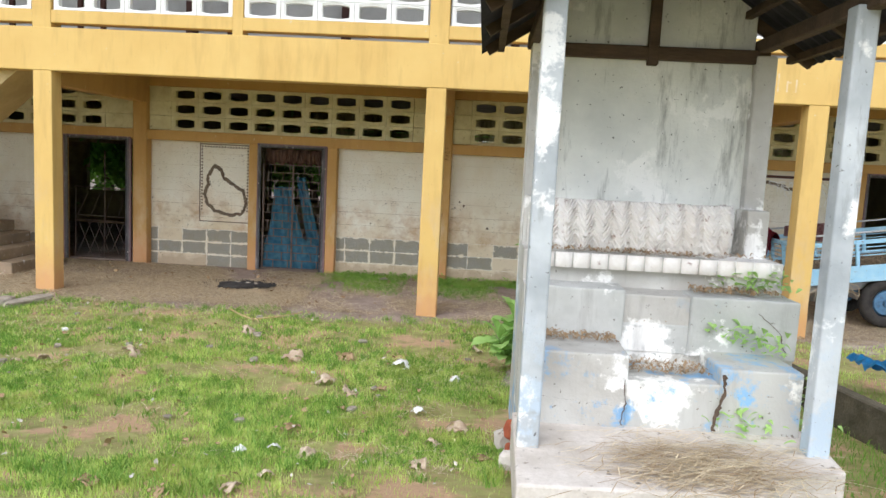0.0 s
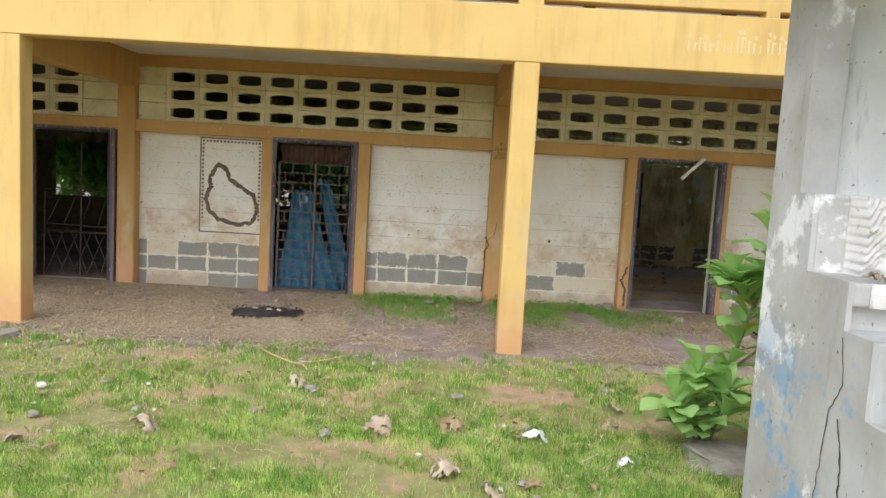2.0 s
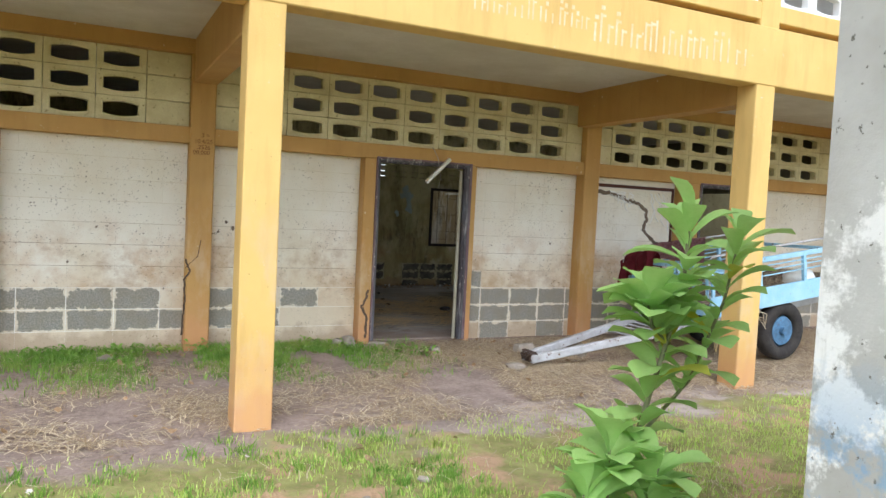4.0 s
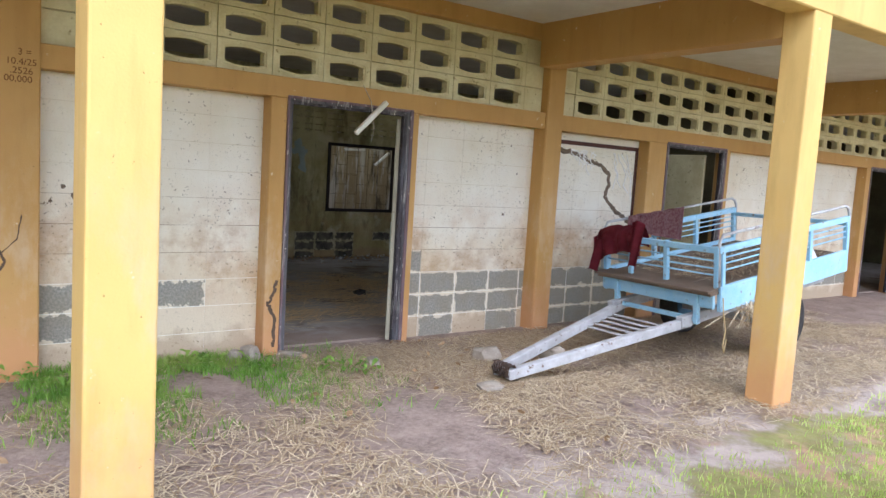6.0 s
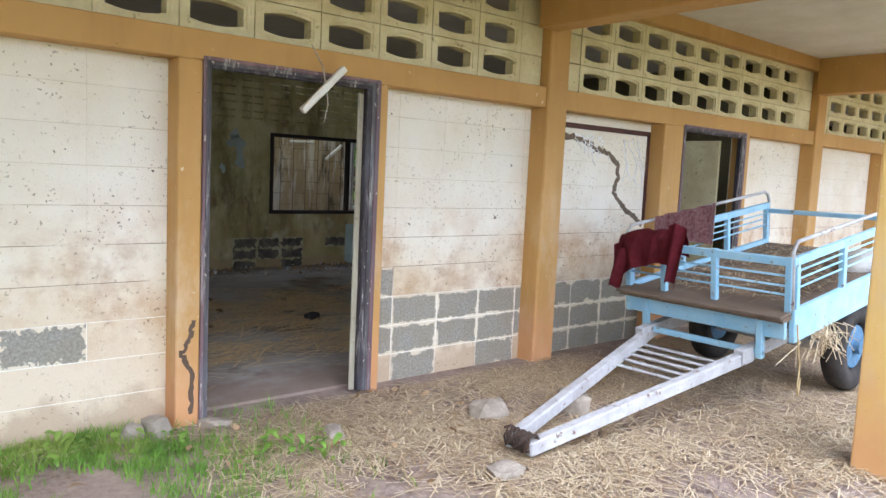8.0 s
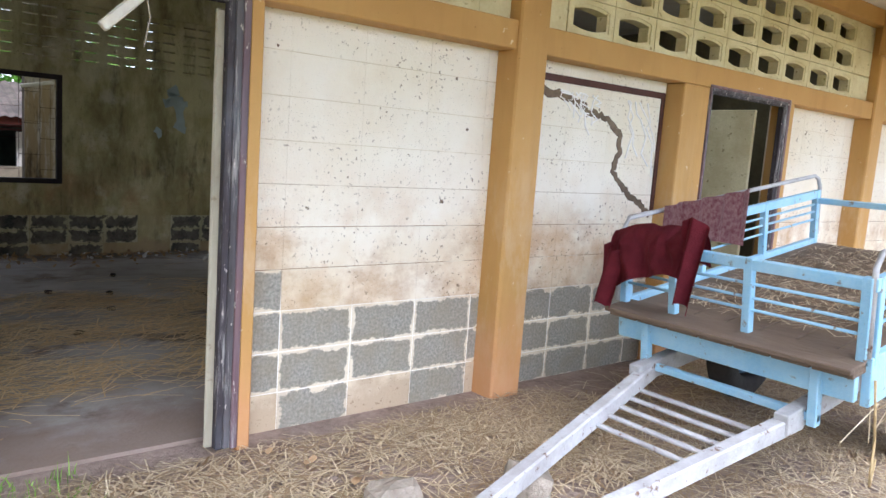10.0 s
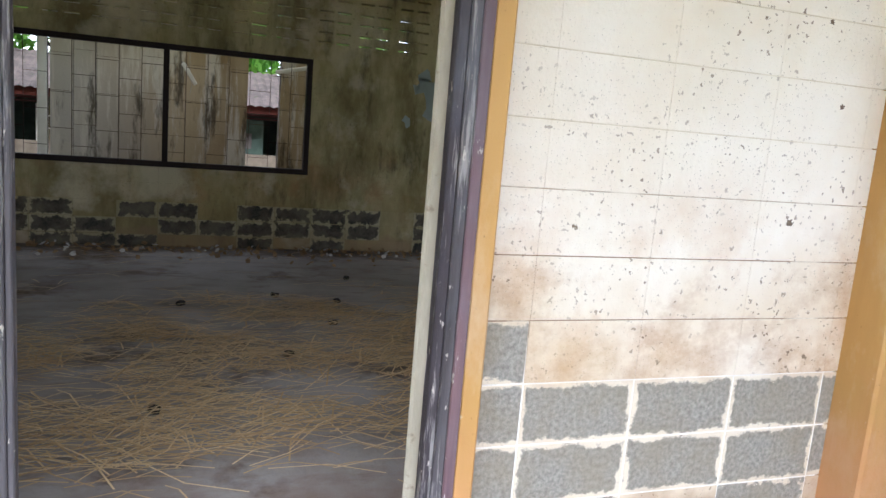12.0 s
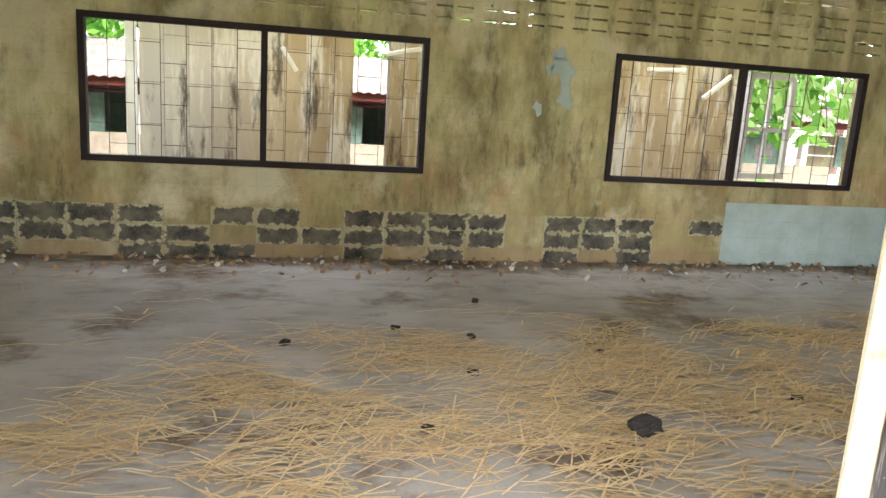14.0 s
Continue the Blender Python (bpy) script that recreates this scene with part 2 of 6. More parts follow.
M_TIN = plain("dark_roof_sheet", lin(52, 50, 50), lin(80, 76, 72), 0.75, 4, 40)
M_BRICK = plain("red_brick", lin(178, 96, 66), lin(150, 80, 58), 0.9, 8, 60)
M_CARTB = plain("cart_blue_paint", lin(140, 190, 220), lin(168, 204, 222), 0.55, 6, 60, spot=lin(132, 110, 92))
M_CARTG = plain("tongue_paint", lin(196, 198, 200), lin(160, 158, 158), 0.6, 7, 60, 0.2, spot=lin(110, 84, 66))
M_WOOD = plain("grey_plank", lin(128, 112, 96), lin(96, 82, 70), 0.85, 5, 50, 0.4, stretch=(1, 0.2, 1))
M_TYRE = plain("tyre_rubber", lin(40, 38, 38), lin(66, 62, 58), 0.85, 10, 70)
M_RIM = plain("rim_steel", lin(120, 116, 110), lin(90, 84, 78), 0.6, 8, 70, metal=0.4)
M_CLOTH = plain("maroon_cloth", lin(132, 48, 58), lin(104, 36, 46), 0.95, 9, 120, 0.4)
M_CLOTHP = plain("patterned_cloth", lin(104, 46, 56), lin(150, 120, 116), 0.9, 40, 60)
M_WHITEBAG = plain("white_sack", lin(232, 232, 228), lin(206, 204, 198), 0.7, 6, 40)
M_TUBE = plain("white_lamp_paint", lin(232, 230, 222), lin(206, 202, 190), 0.5, 6, 50)
M_WIRE = plain("pale_wire", lin(190, 184, 170), lin(150, 140, 126), 0.6)
M_ROPE = plain("straw_rope", lin(206, 184, 140), lin(168, 142, 98), 0.9)
M_TEXT = plain("faded_white_paint", lin(226, 208, 176), lin(214, 184, 128), 0.8, 9, 40)
M_INK = plain("brown_lettering", lin(96, 60, 34), lin(120, 80, 44), 0.8)
M_CHIP = plain("chipped_cement", lin(132, 116, 98), lin(92, 80, 68), 0.95)
M_BORDER = plain("old_border_paint", lin(140, 122, 106), lin(106, 92, 80), 0.9, 14, 80)
M_CRACK = plain("crack_shadow", lin(78, 66, 56), lin(104, 86, 72), 0.95)
M_BARE = plain("bare_cement", lin(176, 150, 124), lin(146, 128, 108), 0.9, 6, 60)
M_PURPLEWOOD = plain("dark_wood_post", lin(92, 58, 50), lin(70, 46, 42), 0.7, 5, 50)
M_UPWALL = plain("upper_wall_paint", lin(208, 206, 202), lin(186, 184, 180), 0.8, 2, 30)


def leafy(name, a, b, trans=0.35, clump=None):
    k = Mat(name, 0.5)
    isl = k.t.nodes.new("ShaderNodeNewGeometry").outputs["Random Per Island"]
    c = k.mix(isl, a, b)
    c = k.mix(k.math("MULTIPLY", k.noise(40, 3), 0.3), c, b)
    if clump:
        c = k.mix(k.math("MULTIPLY", k.noise(7, 5, lo=0.45, hi=0.65), 0.75), c, clump)
        c = k.mix(k.math("MULTIPLY", k.noise(1.7, 5, lo=0.5, hi=0.68), 0.5), c, lin(186, 186, 104))
    m = k.out(c)
    tr = k.node("ShaderNodeBsdfTranslucent", Color=c)
    mx = k.node("ShaderNodeMixShader", Fac=trans)
    k.t.links.new(k.p.outputs[0], mx.inputs[1])
    k.t.links.new(tr.outputs[0], mx.inputs[2])
    k.t.links.new(mx.outputs[0], k.t.nodes["Material Output"].inputs[0])
    return m


M_GRASS = leafy("grass_blade", lin(186, 218, 98), lin(228, 238, 152), 0.4, lin(142, 184, 68))
M_WEED = leafy("weed_blade", lin(114, 162, 60), lin(158, 192, 94), 0.4, lin(86, 130, 46))
M_STRAW = leafy("straw", lin(236, 222, 190), lin(160, 134, 102), 0.1)
M_STRAWIN = leafy("golden_straw", lin(244, 224, 178), lin(196, 166, 122), 0.1)
M_LEAF = leafy("shrub_leaf", lin(146, 196, 98), lin(194, 222, 144))
M_LEAFY = leafy("yellow_leaf", lin(210, 206, 90), lin(190, 190, 80))
M_TREE = leafy("tree_leaf", lin(70, 120, 40), lin(140, 190, 80), 0.5)
M_STEM = plain("green_stem", lin(140, 140, 104), lin(110, 116, 78), 0.7, 12, 60)


def net_mat():
    """Fine shade netting: half of the light passes between its threads."""
    k = Mat("blue_net", 0.8)
    c = k.mix(k.noise(9), lin(56, 116, 150), lin(92, 146, 168))
    k.out(c)
    tr = k.node("ShaderNodeBsdfTransparent")
    mx = k.node("ShaderNodeMixShader", Fac=0.3)
    k.t.links.new(k.p.outputs[0], mx.inputs[1])
    k.t.links.new(tr.outputs[0], mx.inputs[2])
    k.t.links.new(mx.outputs[0], k.t.nodes["Material Output"].inputs[0])
    return k.m


M_NET = net_mat()
M_GATE = plain("gate_bar", lin(126, 108, 98), lin(88, 74, 68), 0.7, 12, 90)
M_STOP = plain("dirty_cream_paint", lin(190, 184, 164), lin(154, 146, 126), 0.8, 4, 40, spot=lin(140, 130, 112), stretch=(1, 1, 0.3))


def ground_mat():
    k = Mat("earth_and_turf", 0.95)
    y, x = k.axis(1), k.axis(0)
    dirt = k.mix(k.noise(3.5, 6), lin(170, 150, 140), lin(132, 115, 106))
    dirt = k.mix(k.math("MULTIPLY", k.noise(30, 5), 0.5), dirt, lin(196, 178, 164))
    turf = k.mix(k.noise(5, 6), lin(176, 174, 112), lin(138, 138, 82))
    turf = k.mix(k.noise(1.6, 6, lo=0.52, hi=0.6), turf, lin(200, 166, 134))
    turf = k.mix(k.math("MULTIPLY", k.noise(22, 5, lo=0.5, hi=0.66), 0.6), turf, lin(170, 146, 112))
    edge = k.math("ADD", y, k.math("MULTIPLY", k.noise(1.2, 5), 0.9))
    path = k.ramp(edge, 9.6, 10.0)
    c = k.mix(path, turf, dirt)
    lime = k.math("MULTIPLY", k.math("MULTIPLY", k.ramp(edge, 9.75, 9.95), k.ramp(edge, 10.55, 10.3)), k.math("MULTIPLY", k.ramp(x, 0.2, 1.6), k.noise(2.5, 6, lo=0.4, hi=0.55)))
    c = k.mix(k.math("MULTIPLY", lime, 0.7), c, lin(214, 200, 190))
    return k.out(c, k.math("ADD", k.noise(14, 6), k.noise(80, 4)), 0.6, 0.02)


def floor_mat():
    k = Mat("worn_cement_floor", 0.75)
    c = k.mix(k.noise(0.8, 6), lin(186, 184, 182), lin(150, 145, 140))
    c = k.mix(k.noise(0.75, 7, 0.65, lo=0.54, hi=0.62), c, lin(98, 82, 68))
    c = k.mix(k.math("MULTIPLY", k.noise(4.5, 7, 0.7, stretch=(0.5, 1.2, 1), lo=0.5, hi=0.66), 0.6), c, lin(120, 104, 90))
    c = k.mix(k.math("MULTIPLY", k.noise(26, 5), 0.35), c, lin(176, 164, 148))
    c = k.mix(k.math("MULTIPLY", k.ramp(k.math("ADD", k.axis(1), k.math("MULTIPLY", k.noise(2.5, 5), 0.5)), 14.1, 13.5), 0.8), c, lin(142, 122, 108))
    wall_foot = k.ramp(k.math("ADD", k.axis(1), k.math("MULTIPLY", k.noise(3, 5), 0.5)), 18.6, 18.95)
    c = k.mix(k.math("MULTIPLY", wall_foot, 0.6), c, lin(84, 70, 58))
    r = k.ramp(k.noise(1.3, 5, lo=0.4, hi=0.6), 0, 1, 0.45, 0.8)
    return k.out(c, k.noise(40, 5), 0.3, 0.006, rough=r)


M_GROUND = ground_mat()
M_FLOOR = floor_mat()


# ---- mesh helpers ----
def bm_box(bm, x0, y0, z0, x1, y1, z1, m=None):
    vs = [bm.verts.new((x, y, z)) for x in (x0, x1) for y in (y0, y1) for z in (z0, z1)]
    if m is not None:
        for v in vs:
            v.co = m @ v.co
    for f in ((0, 1, 3, 2), (4, 6, 7, 5), (0, 4, 5, 1), (2, 3, 7, 6), (0, 2, 6, 4), (1, 5, 7, 3)):
        bm.faces.new([vs[i] for i in f])
    return vs


def bm_bevel(bm, w=0.008, seg=1):
    bmesh.ops.bevel(bm, geom=bm.edges[:], offset=w, segments=seg, affect="EDGES", profile=0.5)


def bm_tube(bm, pts, r, n=6, caps=True, taper=1.0):
    """A round bar along the points."""
    rings = []
    pts = [Vector(p) for p in pts]
    for i, p in enumerate(pts):
        d = (pts[min(i + 1, len(pts) - 1)] - pts[max(i - 1, 0)]).normalized()
        a = d.cross(Vector((0.13, 0.31, 0.94))).normalized()
        b = d.cross(a)
        rr = r * (1 + (taper - 1) * i / max(1, len(pts) - 1))
        rings.append([bm.verts.new(p + (a * math.cos(2 * math.pi * k / n) + b * math.sin(2 * math.pi * k / n)) * rr) for k in range(n)])
    for s, e in zip(rings, rings[1:]):
        for k in range(n):
            bm.faces.new((s[k], s[(k + 1) % n], e[(k + 1) % n], e[k]))
    if caps:
        bm.faces.new(rings[0][::-1])
        bm.faces.new(rings[-1])


def mesh_of(bm, mat, name, smooth=False):
    bmesh.ops.recalc_face_normals(bm, faces=bm.faces[:])
    me = bpy.data.meshes.new(name)
    bm.to_mesh(me)
    bm.free()
    me.materials.append(mat)
    if smooth:
        for p in me.polygons:
            p.use_smooth = True
    return me


def part(name, bm, mat, parent=None, label="", smooth=False, at=None):
    ob = new(name, mesh_of(bm, mat, name, smooth))
    if parent is not None:
        ob.parent = parent
    if at is not None:
        ob.matrix_basis = at
    return tagged(ob, label)


def boxpart(name, b, mat, parent=None, label="", bevel=0.0, at=None):
    bm = bmesh.new()
    bm_box(bm, *b)
    if bevel:
        bm_bevel(bm, bevel)
    return part(name, bm, mat, parent, label, at=at)


def share(name, me, parent, loc, rz=0.0):
    ob = new(name, me)
    ob.parent = parent
    ob.matrix_basis = pose(*loc, 0, 0, rz)
    return ob


def root(name, label="", category="", group="", kind="", at=None):
    ob = new(name)
    if at is not None:
        ob.matrix_basis = at
    return tagged(ob, label, category, group, kind)


def from_arrays(name, verts, faces, mat):
    me = bpy.data.meshes.new(name)
    me.from_pydata(verts, [], faces)
    me.materials.append(mat)
    return new(name, me)


# ---- ground ----
def ground_z(x, y):
    s = min(1.0, max(0.0, (5.9 - y) / 3.4))
    s = s * s * (3 - 2 * s)
    n = noise.noise((x * 0.6, y * 0.6, 3.0)) * 0.03 + noise.noise((x * 2.1, y * 2.1, 7.0)) * 0.012
    lawn = min(1.0, max(0.0, (10.6 - y) / 0.8))
    near = min(1.0, max(0.0, (abs(x) - 40) / 20)) if abs(x) > 40 else 0.0
    return 0.40 * s + n * lawn * (1 - near) - 0.02


def build_ground():
    bm = bmesh.new()
    xs = sorted({-3000, -400, -80, -40, *np.arange(-20, 20.01, 0.25), 40, 80, 400, 3000})
    ys = sorted({-3000, -400, -80, -30, *np.arange(-6, 12.61, 0.25), 12.83, 12.984})
    rows = [[bm.verts.new((x, y, ground_z(x, y))) for x in xs] for y in ys]
    for a, b in zip(rows, rows[1:]):
        for i in range(len(xs) - 1):
            bm.faces.new((a[i], a[i + 1], b[i + 1], b[i]))
    # behind the building
    back = [[bm.verts.new((x, y, -0.12)) for x in (-3000, -60, 0, 60, 3000)] for y in (19.05, 60, 400, 3000)]
    for a, b in zip(back, back[1:]):
        for i in range(4):
            bm.faces.new((a[i], a[i + 1], b[i + 1], b[i]))
    sides = [(-3000, -12.0), (20.0, 3000)]
    for a, b in sides:
        v = [bm.verts.new((x, y, -0.06)) for x, y in ((a, 12.984), (b, 12.984), (b, 19.05), (a, 19.05))]
        bm.faces.new(v)
    tagged(part("ground", bm, M_GROUND, None, "trodden earth and patchy lawn before the school", True), category="ground", kind="structure")


build_ground()

# ---- building ----
YF, YB = 12.95, 18.89          # face of the block infill, rear wall of the rooms
PIL = [-11.3, -6.08, -0.815, 4.19, 9.25, 14.3, 19.3]
COLX = [-11.2, -6.03, -0.798, 4.02, 9.15, 14.2, 19.2]
COLY0, COLY1 = 9.88, 10.12
BAYS = {0: (-7.45, -6.245), 1: (-4.02, -2.81), 2: (1.13, 2.385), 3: (6.16, 7.43), 4: (11.6, 12.8), 5: (16.2, 17.4)}
LINT0, LINT1, PAN1 = 2.155, 2.325, 3.07

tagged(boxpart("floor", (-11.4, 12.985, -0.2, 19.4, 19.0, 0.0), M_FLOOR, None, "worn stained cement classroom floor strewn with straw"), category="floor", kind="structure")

wall = root("wall_front", "cream painted block wall framed by ochre pilasters, paint peeling low down", "wall", kind="structure")
boxpart("lintel", (-11.4, 12.79, LINT0, 19.4, 13.05, LINT1), M_OCHRE_SHADE, wall, "ochre painted lintel band", 0.006)
boxpart("beam", (-11.4, 12.76, PAN1, 19.4, 13.05, 3.42), M_OCHRE_SHADE, wall, "ochre painted beam", 0.006)
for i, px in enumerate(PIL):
    boxpart("pilaster", (px - 0.125, 12.765, -0.05, px + 0.125, 13.08, PAN1 + 0.01), M_OCHRE_SHADE, wall, "", 0.012)

BL, BH = 0.44, 0.2222
COURSES = [-0.04 + 0.0, 0.185, 0.407, 0.63, 0.852, 1.074, 1.296, 1.518, 1.74, 1.962, 2.157]


def block_mesh(w, h, mat, name, depth=0.05):
    bm = bmesh.new()
    bm_box(bm, -w / 2, 0, -h / 2, w / 2, depth, h / 2)
    bm_bevel(bm, 0.0012 if mat in (M_BLOCK, M_INBLOCK, M_INBLUE) else 0.003)
    return mesh_of(bm, mat, name)


MESHES = {}


def block_at(x0, x1, z0, z1, y, mat, parent, turn=0.0):
    key = (round(x1 - x0, 3), round(z1 - z0, 3), mat.name)
    gap = 0.0009 if mat is M_BLOCK else (0.0012 if mat in (M_INBLOCK, M_INBLUE) else 0.004)
    if key not in MESHES:
        MESHES[key] = block_mesh(x1 - x0 - gap, z1 - z0 - (0.0042 if mat is M_BLOCK else gap), mat, "block")
    share("block", MESHES[key], parent, ((x0 + x1) / 2, y, (z0 + z1) / 2), turn)


def infill(x0, x1, x_off, seed, peel):
    """One infill of concrete blocks between two ochre posts."""
    rng = random.Random(seed)
    boxpart("mortar", (x0, YF + 0.002, -0.05, x1, YF + 0.07, LINT0), M_JOINT, wall)
    cuts = [x0 + x_off + BL * k for k in range(-1, 8)]
    x0, x1 = [min(PIL, key=lambda p: abs(p - v)) + q * 0.122 if min(abs(p - v) for p in PIL) < 0.2 else v for v, q in ((x0, 1), (x1, -1))]
    cuts = [x0] + [c for c in cuts if x0 + 0.06 < c < x1 - 0.06] + [x1]
    for c, (z0, z1) in enumerate(zip(COURSES, COURSES[1:])):
        for a, b in zip(cuts, cuts[1:]):
            p = peel(c, (a + b) / 2, rng)
            block_at(a, b, z0, z1, YF, (M_BLOCK, M_PEEL2, M_PEEL)[p], wall)


def peel_low(full, half):
    def f(c, x, rng):
        r = rng.random()
        if c in full:
            return 2 if r < 0.85 else 1
        if c in half:
            return 2 if r < 0.2 else (1 if r < 0.65 else 0)
        return 0
    return f


def peel_patchy(c, x, rng):
    r = rng.random()
    return (1 if r < 0.5 else (2 if r < 0.62 else 0)) if c in (1, 2) else 0


def peel_right(c, x, rng):
    if c == 1 or (c == 2 and x > 2.7):
        return 2
    if x < 2.7 and c in (2, 3):
        return 2
    return 1 if (c == 0 and rng.random() < 0.4) else 0


def peel_map(c, x, rng):
    if c in (0, 1):
        return 2
    if c == 2:
        return 2 if x > 5.2 else 1
    return 1 if c == 3 and x > 5.5 else 0


WALLS = [(-11.15, -7.6, 0.3, peel_low((1,), ())), (-5.935, -4.17, 0.1, peel_low((1,), (2, 0))), (-2.645, -0.96, 0.15, peel_low((1,), (2,))),
         (-0.67, 0.985, 0.33, peel_patchy), (2.455, 4.045, 0.22, peel_right), (4.335, 5.82, 0.4, peel_map), (7.52, 9.105, 0.1, peel_low((1,), (0, 2))),
         (9.395, 11.45, 0.4, peel_low((1,), (2,))), (12.95, 14.15, 0.2, peel_low((1,), (2,))), (14.45, 16.05, 0.2, peel_low((1,), (2,))), (17.55, 19.2, 0.2, peel_low((1,), (2,)))]
for i, (a, b, off, peel) in enumerate(WALLS):
    infill(a, b, off, 11 + i, peel)

# jambs beside the doors
for a, b in ((-7.6, -7.45), (-4.17, -4.02), (-2.81, -2.645), (0.985, 1.13), (2.385, 2.455), (5.82, 6.16), (7.43, 7.52), (11.45, 11.6), (12.8, 12.95), (16.05, 16.2), (17.4, 17.55)):
    boxpart("jamb", (a, 12.79, -0.04, b, 12.962, LINT0), M_OCHRE_SHADE, wall, "", 0.008)


# vent panels of pierced blocks above the lintel
def breeze_mesh(w, h, d, mat, name, side=0.052, mid=0.074, half=0.165):
    """Pierced block: flat-sided opening with arched head and foot, and a bevelled lip."""
    top = [(-half + 2 * half * k / 6, side + (mid - side) * (1 - (2 * k / 6 - 1) ** 2)) for k in range(7)]
    inner = [(x, z) for x, z in top] + [(x, -z) for x, z in reversed(top)]
    lip = [(x * 1.1, z * 1.28) for x, z in inner]
    n = len(inner)
    outer = []
    for x, z in inner:
        outer.append((x / half * (w / 2 - 0.003), math.copysign(h / 2 - 0.003, z)))
    bm = bmesh.new()
    loops = []
    for pts, y in ((outer, d), (outer, 0.0), (lip, 0.0), (lip, 0.008), (inner, 0.012), (inner, d)):
        loops.append([bm.verts.new((x, y, z)) for x, z in pts])
    loops.append(loops[0])
    for a, b in zip(loops, loops[1:]):
        for k in range(n):
            bm.faces.new((a[k], a[(k + 1) % n], b[(k + 1) % n], b[k]))
    return mesh_of(bm, mat, name)


ROWH = (PAN1 - LINT1) / 3
BRZ = breeze_mesh(0.4656, ROWH, 0.1, M_BREEZE, "breeze_block")
FIRST = {0: -10.93, 1: -5.56, 2: -0.385, 3: 4.56, 4: 9.66, 5: 14.7}
for i, x0 in FIRST.items():
    a, b = PIL[i] + 0.125, PIL[i + 1] - 0.125
    panel = root("vent_panel_%d" % (i + 1), "pale cream pierced concrete block ventilation band over the lintel", "vent wall", "vent bands", "structure")
    e = x0 + 9 * 0.4656
    for r in range(3):
        z = LINT1 + ROWH * (r + 0.5)
        for c in range(9):
            share("breeze_block", BRZ, panel, (x0 + 0.4656 * (c + 0.5), 12.86, z))
        for u, v in ((a, x0), (e, b)):
            bm = bmesh.new()
            bm_box(bm, u + 0.003, 12.862, z - ROWH / 2 + 0.003, v - 0.003, 12.96, z + ROWH / 2 - 0.003)
            bm_bevel(bm, 0.005)
            part("solid_block", bm, M_BREEZE, panel)

# veranda: columns, fascia, cross beams, ceiling
for x in COLX:
    bm = bmesh.new()
    bm_box(bm, x - 0.122, COLY0, -0.15, x + 0.122, COLY1, 6.6)
    bm_bevel(bm, 0.012, 2)
    for v in bm.verts:
        if v.co.z < 0:
            v.co.x += (v.co.x - x) * 0.1
    tagged(part("column", bm, M_OCHRE, None, "square ochre painted concrete veranda column"), category="column", group="veranda columns", kind="structure")
    boxpart_m = (x - 0.12, COLY1, 2.78, x + 0.12, 12.77, 3.3)
    tagged(boxpart("beam", boxpart_m, M_OCHRE_SHADE, None, "ochre painted cross beam over the veranda", 0.01), category="beam", group="cross beams", kind="structure")
tagged(boxpart("beam", (-11.5, 9.87, 2.955, 19.5, 10.1, 3.515), M_OCHRE, None, "wide ochre painted fascia beam of the balcony", 0.01), category="beam", kind="structure")
tagged(boxpart("ceiling_veranda", (-11.5, 10.1, 3.22, 19.5, 12.77, 3.42), M_CEIL, None, "off-white plastered veranda ceiling"), category="ceiling", kind="structure")
tagged(boxpart("ceiling_rooms", (-11.5, 13.04, 3.24, 19.5, 19.1, 3.42), M_CEIL, None, "dingy plastered classroom ceiling"), category="ceiling", kind="structure")

# balcony: rail, posts, white pierced balustrade, upper wall, roof
bal = root("balcony_rail", "ochre balcony rail with white pierced block balustrade", "railing", kind="structure")
boxpart("rail", (-11.5, 9.89, 3.575, 19.5, 10.08, 3.74), M_OCHRE, bal, "", 0.008)
WBR = breeze_mesh(0.45, 0.245, 0.09, M_WHITEBR, "white_breeze_block", 0.07, 0.088)
for a, b in zip(COLX, COLX[1:]):
    mid = (a + b) / 2
    boxpart("post", (mid - 0.07, 9.885, 3.505, mid + 0.07, 10.1, 4.6), M_OCHRE, bal, "", 0.006)
    for u, v in ((a + 0.15, mid - 0.075), (mid + 0.075, b - 0.15)):
        n = 5
        for k in range(n):
            for r in range(3):
                x = u + (v - u) * (k + 0.5) / n
                ob = share("breeze_block", WBR, bal, (x, 9.91, 3.742 + 0.245 * (r + 0.5)))
                ob.scale = ((v - u) / n / 0.45, 1, 1)
boxpart("top_rail", (-11.5, 9.88, 4.475, 19.5, 10.1, 4.6), M_OCHRE, bal, "", 0.008)
tagged(boxpart("wall_upper", (-11.5, 12.8, 3.42, 19.5, 13.0, 6.6), M_UPWALL, None, "pale painted wall of the upper storey"), category="wall", kind="structure")
for x in (-10.6, -9.7, -5.2, -4.5, -2.6, 0.2, 2.1, 2.8):
    tagged(boxpart("upper_post", (x, 12.55, 3.42, x + 0.13, 12.79, 6.2), M_PURPLEWOOD, None, "brown painted wooden post on the upper floor", 0.01), category="post", kind="structure")
bars = root("balustrade_bars", "dark wooden stair balusters on the upper floor", "railing", kind="structure")
for k in range(14):
    boxpart("baluster", (-10.2 + k * 0.34, 10.9, 3.42, -10.13 + k * 0.34, 10.96, 4.3), M_PURPLEWOOD, bars, "", 0.006)
roof = root("roof", "wide sheet roof over the upper storey", "roof", kind="structure")
bm = bmesh.new()
bm_box(bm, -13, 8.6, 6.6, 21, 20.2, 6.75)
part("roof_sheet", bm, M_TIN, roof)


